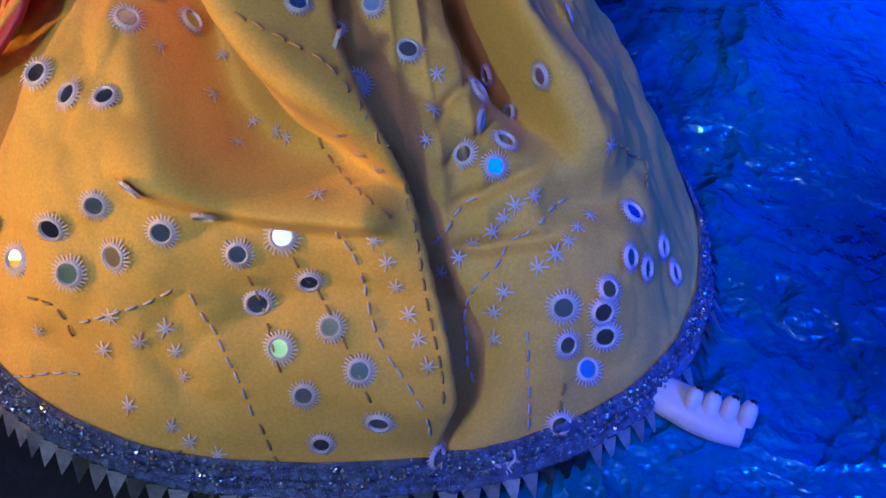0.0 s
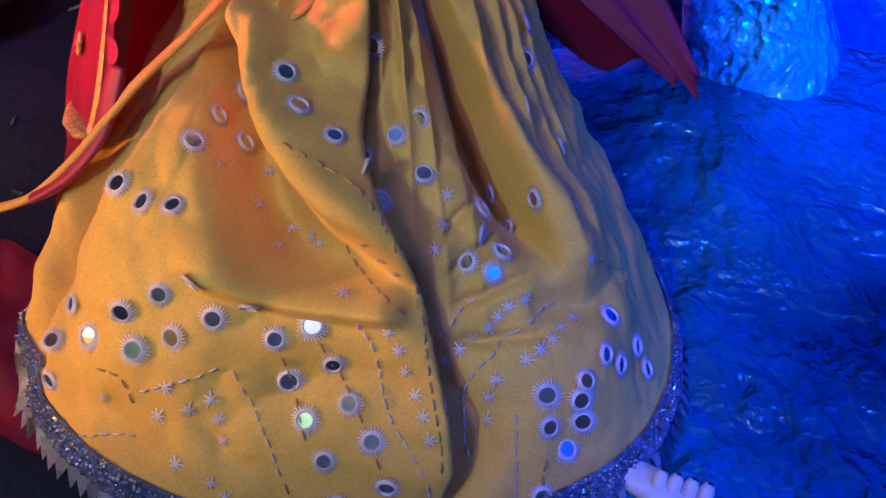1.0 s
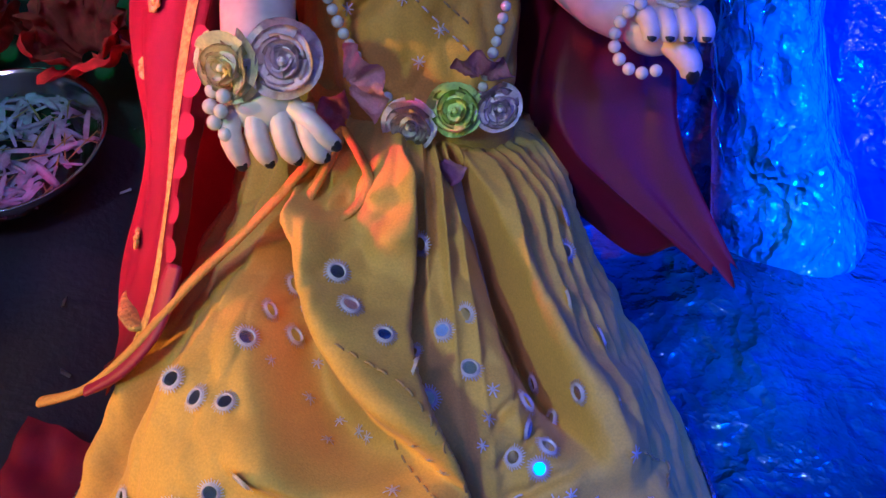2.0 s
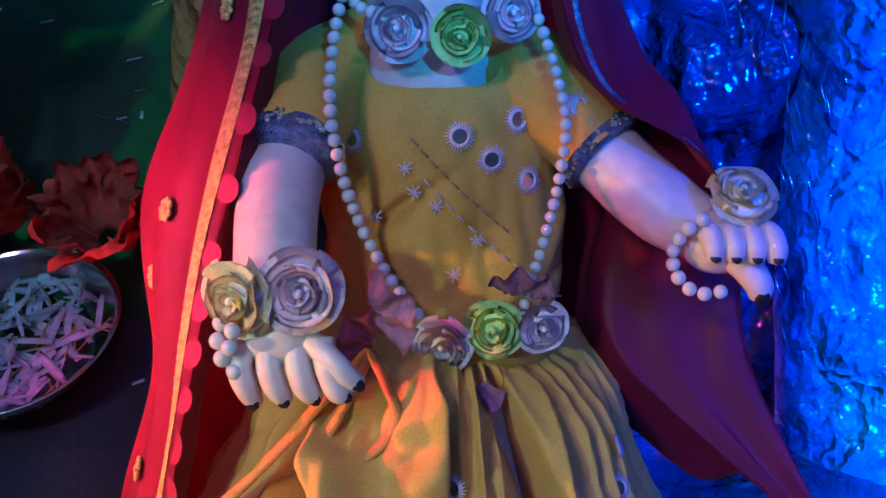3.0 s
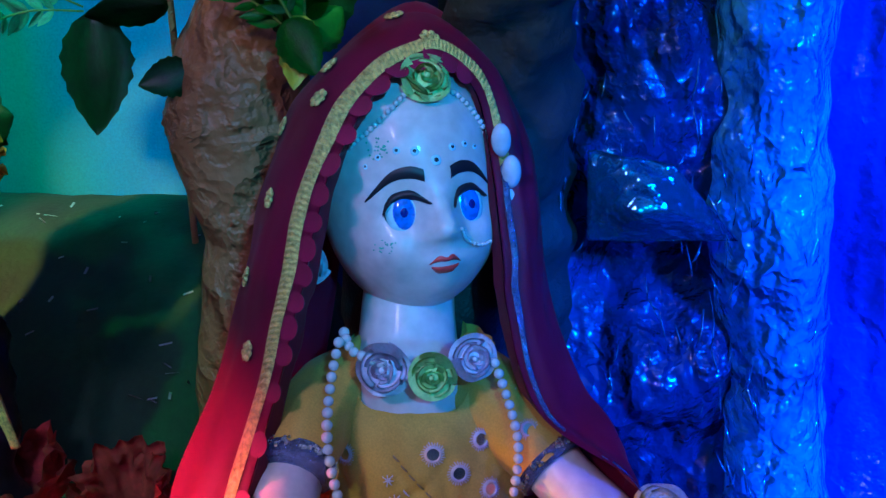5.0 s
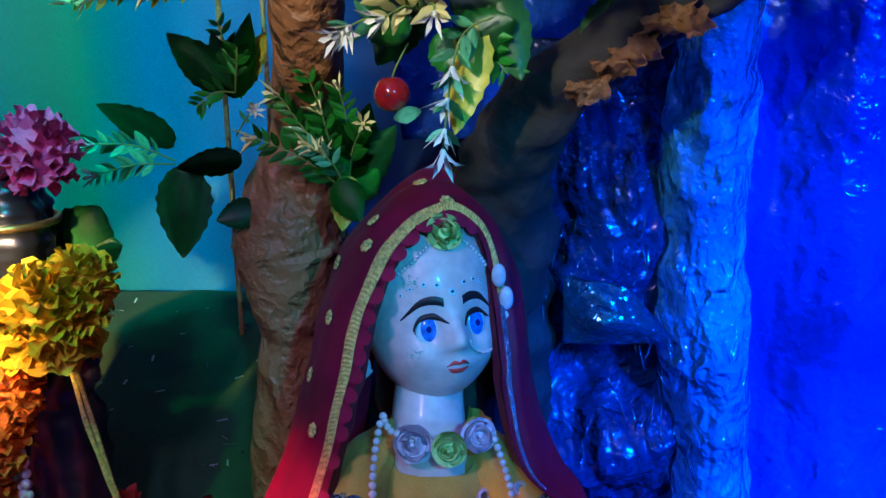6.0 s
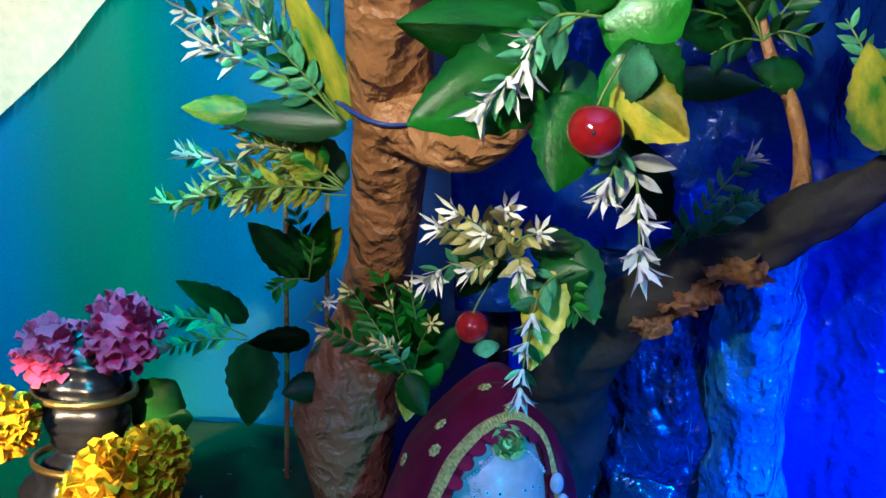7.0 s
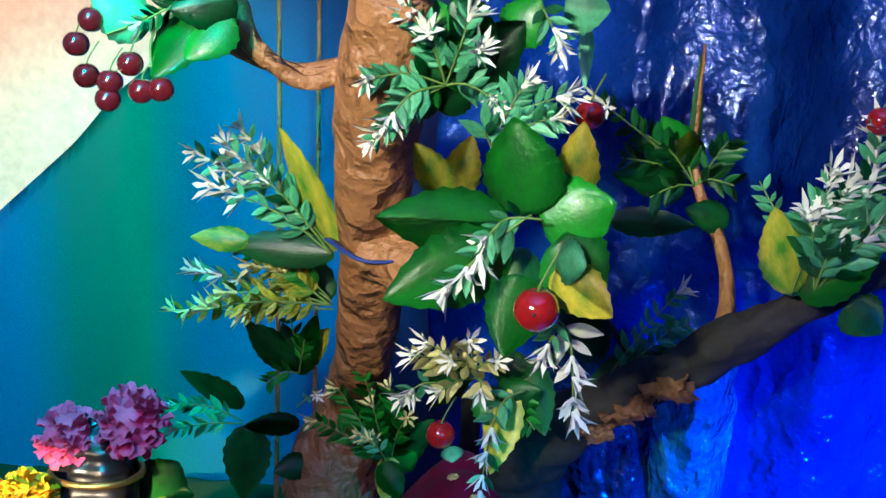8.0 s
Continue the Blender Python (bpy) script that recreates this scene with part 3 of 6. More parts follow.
def build_doll():
    """The whole doll is one mesh."""
    bm = bmesh.new()
    nu, nv = 64, 56
    grid = []
    for j in range(1, nv):
        h = -math.cos(math.pi * j / nv)
        grid.append([bm.verts.new(HEAD @ head_point(2 * math.pi * i / nu, h)) for i in range(nu)])
    for a, b in zip(grid, grid[1:]):
        for i in range(nu):
            bm.faces.new((a[i], a[(i + 1) % nu], b[(i + 1) % nu], b[i]))
    bm.faces.new(grid[0])
    bm.faces.new(grid[-1])
    # neck and bust
    tube(bm, [(-0.047, 0.590, 0.385), (-0.050, 0.575, 0.345), (-0.050, 0.562, 0.318), (-0.048, 0.552, 0.300), (-0.044, 0.545, 0.27), (-0.040, 0.53, 0.20)],
         [0.029, 0.0275, 0.030, 0.0390, 0.0415, 0.042], 32, 30)
    # shoulders and arms
    tube(bm, [(-0.075, 0.552, 0.300), (-0.098, 0.525, 0.288), (-0.106, 0.475, 0.268), (-0.100, 0.428, 0.250), (-0.098, 0.412, 0.240)],
         [0.020, 0.019, 0.0185, 0.017, 0.0145], 16, 30)
    tube(bm, [(-0.020, 0.552, 0.298), (0.015, 0.530, 0.286), (0.042, 0.505, 0.264), (0.064, 0.488, 0.251), (0.080, 0.478, 0.245)],
         [0.021, 0.019, 0.0175, 0.0175, 0.014], 16, 30)
    # right hand, which rests over the lap
    ball(bm, (-0.095, 0.405, 0.232), 0.0145, (1.2, 0.75, 0.9), 14, 10)
    for k in range(4):
        x = -0.108 + 0.0105 * k
        finger(bm, [(x, 0.403, 0.232), (x - 0.001 + 0.0015 * k, 0.395, 0.224), (x + 0.001 + 0.002 * k, 0.393, 0.215), (x + 0.003 + 0.0025 * k, 0.395, 0.206 + 0.002 * k)], 0.0053,
               (0.1, -1, 0.2))
    finger(bm, [(-0.082, 0.403, 0.233), (-0.072, 0.396, 0.228), (-0.066, 0.394, 0.222), (-0.061, 0.395, 0.217)], 0.0050, (0.3, -1, 0.3))
    # the other hand, held out
    ball(bm, (0.086, 0.472, 0.243), 0.0155, (1.05, 0.85, 0.95), 14, 10)
    for k in range(4):
        x = 0.077 + 0.0085 * k
        finger(bm, [(x, 0.470, 0.250), (x + 0.003, 0.461, 0.253), (x + 0.005, 0.455, 0.249), (x + 0.005, 0.453, 0.244)], 0.0050, (0.1, -0.7, 0.8))
    finger(bm, [(0.090, 0.468, 0.240), (0.098, 0.461, 0.236), (0.103, 0.458, 0.230), (0.104, 0.457, 0.224)], 0.0066, (0.2, -1, 0.0))
    # the foot at the hem
    tube(bm, [(-0.030, 0.51, 0.20), (0.020, 0.43, 0.075), (0.065, 0.35, 0.020), (0.092, 0.288, 0.010), (0.116, 0.264, 0.010), (0.134, 0.256, 0.009)],
         [0.030, 0.024, 0.012, 0.0090, 0.0105, 0.009], 14, 30, flat=0.7)
    for k in range(4):
        x, y = 0.113 + 0.0068 * k, -0.0022 * k - 0.004
        finger(bm, [(x, 0.266 + y, 0.014), (x + 0.001, 0.268 + y, 0.017), (x + 0.002, 0.270 + y, 0.019), (x + 0.003, 0.272 + y, 0.019)], 0.0036, (0, -0.4, 1))
    # eyes: rim, ball and iris, lashes, brows, lips
    for side in (-1, 1):
        x = 0.0184 * side
        c = face_at(x, -0.0231)
        turn = HEAD.to_3x3().to_4x4() @ pose(0, 0, 0, 0, 0, 10 * side)
        o = HEAD @ (c + Vector((0, 0.0012, 0)))
        fwd = turn.to_3x3() @ Vector((0, -1, 0))
        low = turn.to_3x3() @ Vector((0, 0, -1))
        ball(bm, o + low * 0.0001 + fwd * -0.0012, 0.0110, (1.0, 0.56, 1.36), 24, 16, 3, turn)
        ball(bm, o, 0.0106, (0.96, 0.56, 1.34), 24, 16, 4, turn)
        ball(bm, o + fwd * 0.0024, 0.0078, (0.90, 0.58, 1.34), 24, 16, 5, turn)
        ball(bm, o + fwd * 0.0056, 0.0030, (0.90, 0.58, 1.20), 14, 10, 7, turn)
        band_on_face(bm, [(x - 0.0116, -0.0235), (x - 0.0065, -0.0158), (x + 0.0040, -0.0142), (x + 0.0122, -0.0198)], [0.0005, 0.0027, 0.0027, 0.0006], 3, 0.0046)
        band_on_face(bm, [(0.0075 * side, -0.0045), (0.015 * side, -0.0020), (0.025 * side, -0.0040), (0.0370 * side, -0.0150)], [0.0034, 0.0034, 0.0028, 0.0005], 3, 0.0010)
    band_on_face(bm, [(-0.0092, -0.0532), (-0.004, -0.0502), (0.0, -0.0512), (0.004, -0.0502), (0.0092, -0.0532)], [0.0003, 0.0017, 0.0012, 0.0017, 0.0003], 2, 0.0009)
    band_on_face(bm, [(-0.0080, -0.0545), (-0.004, -0.0566), (0.004, -0.0566), (0.0080, -0.0545)], [0.0003, 0.0020, 0.0020, 0.0003], 2, 0.0012)
    # dark hair under the veil
    ball(bm, HEAD @ Vector((0, 0.020, 0.026)), 0.057, (0.90, 0.86, 0.90), 28, 20, 6, HEAD.to_3x3().to_4x4())
    tube(bm, [(-0.050, 0.625, 0.430), (-0.050, 0.630, 0.370), (-0.046, 0.625, 0.315), (-0.042, 0.615, 0.270)], [0.050, 0.054, 0.056, 0.040], 24, 20, flat=0.6, rough=0.1, mi=6, up=(0, 1, 0.1))
    for f in bm.faces:
        f.smooth = True
    solid("doll", bm, [M["skin"], M["blush"], M["lip"], M["brow"], M["eyewhite"], M["iris"], M["hair"], M["pupil"]],
          "pale glossy doll with blue eyes sitting against a paper tree", "doll")


build_doll()

# ---- the doll's clothes ----
WAIST, HEM = Vector((-0.038, 0.512, 0.192)), Vector((-0.034, 0.365, 0.014))


def skirt_point(u, v, lift=0.0):
    """The skirt's cloth: u runs round it (0.25 is the front), v from waist to hem."""
    a = 2 * math.pi * u
    c, s = math.cos(a), -math.sin(a)
    w = WAIST + Vector((-0.056 * c, (0.052 if s < 0 else 0.030) * s, -0.030 * max(0.0, -c)))
    ex = 0.80
    hc = math.copysign(abs(c) ** ex, c)
    hs = math.copysign(abs(s) ** 0.9, s)
    h = HEM + Vector((-0.166 * hc, (0.135 if s < 0 else 0.16) * hs, 0.018 * max(0, c)))
    g = v ** 0.85
    p = w.lerp(h, g)
    p.z = w.z + (h.z - w.z) * (v ** (1.05 + 0.35 * gauss(u - 0.36, 0.07)))
    front = max(0.0, -s)
    # knees under the cloth
    out = Vector((-c * 0.5, s, 0.9)).normalized()
    p += out * 0.034 * gauss(u - 0.175, 0.085) * gauss(v - 0.60, 0.30)
    p += out * 0.016 * gauss(u - 0.385, 0.06) * gauss(v - 0.66, 0.24)
    p += out * 0.012 * gauss(u - 0.07, 0.05) * gauss(v - 0.75, 0.22)
    right = Vector((1, 0, 0))
    mid = 0.280 - 0.030 * smooth01((0.64 - v) / 0.34) + 0.004 * math.sin(v * 9)
    ramp = smooth01(v / 0.10) * smooth01((1.0 - v) / 0.12)
    d = u - mid
    lip = smooth01((d + 0.050) / 0.050) * (1 - smooth01((d - 0.001) / 0.004)) * ramp                                 # the lap's edge laid over the middle crease
    p += out * 0.014 * lip + right * 0.008 * lip * lip
    wide = 0.008 + 0.018 * smooth01((v - 0.66) / 0.18) * smooth01((0.99 - v) / 0.12)
    p -= out * (0.013 + 0.010 * smooth01((v - 0.66) / 0.15)) * smooth01(d / 0.003) * gauss(max(d, 0), wide) * ramp
    d = u - 0.348 - 0.065 * (v - 0.35)                                                                               # long hollow with a sharp far edge
    p -= out * 0.058 * (gauss(d, 0.022) if d < 0 else gauss(d, 0.007)) * smooth01(v / 0.10) * smooth01((0.68 - v) / 0.22)
    p += out * 0.010 * gauss(d - 0.022, 0.012) * gauss(v - 0.40, 0.24)
    d = u - 0.206 - 0.27 * (v - 0.34)                                                                                # slanting fold of the lap and the pocket beside it
    top = smooth01((v - 0.10) / 0.10) * smooth01((0.64 - v) / 0.16)
    p += out * 0.035 * smooth01((d + 0.005) / 0.007) * gauss(max(d, 0), 0.034) * top
    p -= out * 0.036 * gauss(d + 0.026, 0.024) * top
    p -= out * 0.016 * gauss(u - 0.120 + 0.05 * v, 0.010) * gauss(v - 0.74, 0.24)
    p += out * 0.010 * gauss(u - 0.095 + 0.05 * v, 0.012) * gauss(v - 0.76, 0.24)
    d = v - 0.605 - 0.45 * (u - 0.19)                                                                                # level crease over the knee
    p += out * 0.011 * smooth01((d + 0.10) / 0.10) * (1 - smooth01(d / 0.022)) * smooth01((u - 0.175) / 0.03) * smooth01((0.274 - u) / 0.012)
    for k in range(4):                                                                                               # creases that fan out from the middle over the other knee
        d = v - 0.70 + 0.055 * k - (0.6 - 0.9 * k) * (u - 0.30)
        p -= out * 0.0050 * gauss(d, 0.010) * smooth01((u - 0.296) / 0.015) * smooth01((0.372 - u) / 0.04)
    p -= out * 0.014 * gauss(v - 0.70 - 0.5 * (u - 0.36), 0.04) * gauss(u - 0.375, 0.03)
    # gathers below the waistband, deep and narrow
    k = math.exp(-v * 4.2) * smooth01(v / 0.03) * (0.75 + 1.1 * noise.noise(Vector((u * 14, 2.2, 6.1))))
    wave = math.sin(a * 13 + 3.4 * math.sin(a * 3) + 1.6 * math.sin(a * 7) + 2.5 * v)
    p += Vector((-c, s, 0.2)) * k * (0.0125 * (1 - 2 * abs(wave) ** 0.7) + 0.0035 * math.sin(a * 41 + 1))
    p += out * 0.010 * gauss(v - 0.13, 0.10)
    p += out * 0.0045 * noise.noise(Vector((u * 19 + 2 * v, v * 6, 1.7))) * smooth01(v / 0.2)
    p += out * 0.0018 * noise.noise(Vector((u * 42 - 3 * v, v * 13, 5.7))) + out * 0.0007 * noise.noise(Vector((u * 110, v * 40, 3.7)))
    # crumpled cloth of the lap
    r1 = abs(noise.noise(Vector((u * 26, v * 12 + u * 14, 8.1))))
    p += out * 0.026 * (r1 - 0.22) * gauss(v - 0.20, 0.13) * smooth01(v / 0.06) * gauss(u - 0.20, 0.10)
    r1 = abs(noise.noise(Vector((u * 15 + 3 * v, v * 4.5 - 6 * u, 12.3))))
    r2 = abs(noise.noise(Vector((u * 30 - 4 * v, v * 9 + 5 * u, 15.9))))
    p += out * (0.0080 * (r1 - 0.25) + 0.0045 * (r2 - 0.25)) * smooth01((v - 0.10) / 0.2) * smooth01((1.0 - v) / 0.12)
    return p + out * lift


def skirt_frame(u, v):
    p = skirt_point(u, v)
    du = skirt_point(u + 0.004, v) - p
    dv = skirt_point(u, v + 0.008) - p
    n = du.cross(dv).normalized()
    if n.z < 0 and n.y > 0:
        n = -n
    if n.dot(Vector((0, -0.6, 0.6))) < 0 and abs(u - 0.25) < 0.2:
        n = -n
    return p, n, dv.normalized()


skirt = thing("skirt", "mustard cotton skirt with mirror work and silver hem", "skirt", (-0.034, 0.365, 0.0))


def build_skirt():
    bm = bmesh.new()
    sheet(bm, lambda u, v: skirt_point(u, v), 720, 190, closed=True)
    own(part("skirt_cloth", bm, M["skirt"], skirt, "mustard cotton gathered in soft folds"))
    # waistband
    bm = bmesh.new()
    sheet(bm, lambda u, v: WAIST + Vector((-0.058 * math.cos(6.2832 * u), -(0.054 if u < 0.5 else 0.032) * math.sin(6.2832 * u), 0.014 - 0.030 * max(0.0, -math.cos(6.2832 * u)) - 0.018 * v + 0.001 * math.sin(u * 90))), 120, 6, closed=True)
    own(part("waistband", bm, M["skirt"], skirt))
    # hem braid, two ribs
    for k, (v0, v1, mname) in enumerate(((0.970, 0.999, "braid"), (0.998, 1.024, "braid"))):
        bm = bmesh.new()

        def rib(u, v, v0=v0, v1=v1):
            vv = v0 + (v1 - v0) * v
            p = skirt_point(u, min(vv, 1.0), 0.0010 + 0.0026 * abs(math.sin(2 * math.pi * v)) * (0.65 + 0.35 * math.sin(u * 1500 + 3 * v)))
            if vv > 1:
                d = skirt_point(u, 1.0) - skirt_point(u, 0.97)
                p += d * ((vv - 1) / 0.03)
            return p
        sheet(bm, rib, 1000, 9, closed=True)
        own(part("hem_braid", bm, M[mname], skirt, "glittering silver braid"))
    # loose glitter on the braid
    q = random.Random(3)
    bm = bmesh.new()
    for k in range(560):
        p = skirt_point(0.5 * q.random(), q.uniform(0.970, 1.0), 0.0034) + Vector((0, -0.006, -0.002)) * (k % 2) * q.random()
        w = q.uniform(0.0004, 0.0009)
        n = Vector((q.uniform(-1, 1), q.uniform(-1, 0), q.uniform(0, 1))).normalized()
        m = aim(p, n)
        f = [bm.verts.new(m @ Vector(c)) for c in ((-w, -w, 0), (w, -w, 0), (w, w, 0), (-w, w, 0))]
        top = bm.verts.new(m @ Vector((0, 0, w)))
        for i in range(4):
            bm.faces.new((f[i], f[(i + 1) % 4], top))
    tagged(own(part("hem_glitter", bm, M["mirror"], skirt, "silver glitter", False)), kind="stuff")
    # pointed silver lace below the braid
    me = None
    n = 64
    for i in range(n):
        u = 0.0 + 0.5 * (i + 0.5) / n
        p = skirt_point(u, 1.0, 0.001)
        d = (p - skirt_point(u, 0.965)).normalized()
        side = (skirt_point(u + 0.004, 1.0) - p).normalized()
        if me is None:
            bm = bmesh.new()
            t = [bm.verts.new(q) for q in ((-0.0042, 0, 0), (0.0042, 0, 0), (0.0020, 0, 0.006), (0, 0, 0.0105), (-0.0020, 0, 0.006))]
            bm.faces.new(t)
            bmesh.ops.solidify(bm, geom=bm.faces[:], thickness=0.0007)
            me = mesh_of("lace_point", bm, M["lace"], False)
        z = d
        y = z.cross(side).normalized()
        x = y.cross(z)
        m = Matrix((x, y, z)).transposed().to_4x4()
        put_mesh("lace_point", me, Matrix.Translation(p + d * 0.006) @ m, skirt)


build_skirt()


def build_blouse():
    blouse = thing("blouse", "mustard cotton blouse with mirror work and short sleeves", "blouse", (-0.04, 0.53, 0.2))

    def body(u, v):
        a = 2 * math.pi * u
        c, s = math.cos(a), -math.sin(a)
        top = 0.318 - 0.019 * (1 - smooth01((abs(u - 0.258) - 0.06) / 0.12))
        z = 0.190 + (top - 0.190) * v
        t = (z - 0.19) / 0.13
        wx = 0.0585 + 0.002 * math.sin(t * 3) - 0.015 * smooth01((t - 0.74) / 0.25)
        wy = 0.052 - 0.010 * smooth01((t - 0.6) / 0.4)
        cx, cy = -0.040 - 0.003 * t, 0.515 + 0.045 * t
        p = Vector((cx - wx * c, cy + wy * s, z))
        fold = 0.0030 * noise.noise(Vector((u * 10, z * 30, 4)))
        # slanting pulls that run up from the waist
        k = (z - 0.19) * 9 - (u - 0.17) * 7.5
        fold += 0.0080 * (abs((k * 1.6) % 2 - 1) - 0.5) * gauss(t - 0.22, 0.30) * smooth01((u - 0.10) / 0.06) * smooth01((0.40 - u) / 0.06)
        fold += 0.0060 * (abs(noise.noise(Vector((u * 16 + z * 30, z * 24 - u * 9, 9)))) - 0.2)
        fold -= 0.0080 * gauss(z - 0.245 - 0.25 * (u - 0.2), 0.004) * gauss(u - 0.20, 0.06)
        return p + Vector((-c, s, 0)) * fold
    bm = bmesh.new()
    sheet(bm, body, 160, 70, closed=True)
    own(part("bodice", bm, M["blouse"], blouse, "creased mustard bodice with a round neck"))

    def sleeve(pts, radii, name, n=26):
        bm = bmesh.new()
        line = spline(pts, n)

        def f(u, v):
            i = v * n
            k = min(int(i), n - 1)
            p = line[k].lerp(line[k + 1], i - k)
            d = (line[k + 1] - line[k]).normalized()
            x = d.cross(Vector((0.1, 0.2, 1))).normalized()
            y = d.cross(x)
            r = lerp_list(radii, v) + 0.002 * noise.noise(Vector((u * 9, v * 7, 6.6))) + 0.0014 * math.sin(u * 44) * (1 - v)
            return p + x * math.cos(6.2832 * u) * r + y * math.sin(6.2832 * u) * r
        sheet(bm, f, 48, n, closed=True)
        own(part("sleeve", bm, M["blouse"], blouse))
        # braid at its end
        bm = bmesh.new()
        ends = [line[-3], line[-2], line[-1]]
        tube(bm, [ends[0] + (ends[0] - ends[2]) * 0.4, ends[1], ends[2] + (ends[2] - ends[0]) * 0.5], [radii[-1] + 0.0018] * 3, 40, 8, rough=0.12)
        cuff = own(part("sleeve_braid", bm, M["braid"], blouse, "silver braid round the sleeve"))
        bm = bmesh.new()
        q = random.Random(n + len(pts))
        d = (ends[2] - ends[0]).normalized()
        x = d.cross(Vector((0.1, 0.2, 1))).normalized()
        y = d.cross(x)
        for k in range(90):
            a, t = q.uniform(0, 6.2832), q.uniform(-0.35, 1.0)
            r = radii[-1] + 0.0026
            p = ends[0].lerp(ends[2], t) + (x * math.cos(a) + y * math.sin(a)) * r
            ball(bm, p, q.uniform(0.0009, 0.0019), (1, 1, 1), 5, 4)
        beads = part("sleeve_bead", bm, M["mirror"], cuff, "silver beads", False)
        beads.matrix_parent_inverse = Matrix.Identity(4)
        tagged(beads, kind="stuff")
    sleeve([(-0.070, 0.556, 0.302), (-0.090, 0.535, 0.296), (-0.099, 0.503, 0.290), (-0.102, 0.478, 0.279)], [0.024, 0.0245, 0.0235, 0.0205], "left")
    sleeve([(-0.022, 0.556, 0.302), (0.002, 0.538, 0.294), (0.022, 0.522, 0.280), (0.038, 0.509, 0.268)], [0.024, 0.024, 0.022, 0.020], "right")
    return blouse


blouse = build_blouse()


def veil_curves():
    front = spline([(-0.180, 0.362, 0.108), (-0.150, 0.370, 0.138), (-0.137, 0.398, 0.195), (-0.128, 0.440, 0.250), (-0.106, 0.482, 0.333), (-0.094, 0.498, 0.380),
                    (-0.082, 0.512, 0.426), (-0.058, 0.535, 0.472), (-0.028, 0.562, 0.486), (-0.004, 0.572, 0.460), (0.0090, 0.541, 0.385), (0.0125, 0.526, 0.352),
                    (0.0300, 0.499, 0.306), (0.0780, 0.477, 0.280), (0.102, 0.512, 0.215), (0.112, 0.490, 0.165), (0.143, 0.452, 0.112)], 128)
    back = spline([(-0.190, 0.400, 0.070), (-0.196, 0.440, 0.110), (-0.176, 0.465, 0.178), (-0.188, 0.512, 0.240), (-0.163, 0.540, 0.303), (-0.146, 0.566, 0.368),
                   (-0.134, 0.590, 0.422), (-0.108, 0.606, 0.470), (-0.050, 0.622, 0.505), (0.000, 0.614, 0.472), (0.025, 0.592, 0.420), (0.033, 0.566, 0.358),
                   (0.052, 0.532, 0.312), (0.072, 0.508, 0.284), (0.045, 0.515, 0.215), (0.050, 0.490, 0.165), (0.120, 0.458, 0.116)], 128)
    return front, back


def veil_point(w, q):
    f, b = VEIL
    i = w * 128
    k = min(int(i), 127)
    a = f[k].lerp(f[k + 1], i - k)
    c = b[k].lerp(b[k + 1], i - k)
    mid = Vector((-0.046, 0.60, 0.40))
    e = c + Vector(((mid.x - c.x) * 0.45, 0.060, -0.01))
    out = ((a + c) / 2 - mid)
    out.y = min(out.y, 0)
    out.normalize()
    if q < 0.6:
        t = q / 0.6
        p = a.lerp(c, t) + out * 0.010 * math.sin(math.pi * t)
    else:
        t = (q - 0.6) / 0.4
        p = c.lerp(e, t) + (c - mid).normalized() * 0.010 * math.sin(math.pi * t)
    low = smooth01((0.36 - p.z) / 0.2)
    p += out * 0.006 * low * math.sin(q * 22 + 3 * w) + out * 0.002 * noise.noise(Vector((w * 30, q * 8, 2)))
    return p


VEIL = veil_curves()


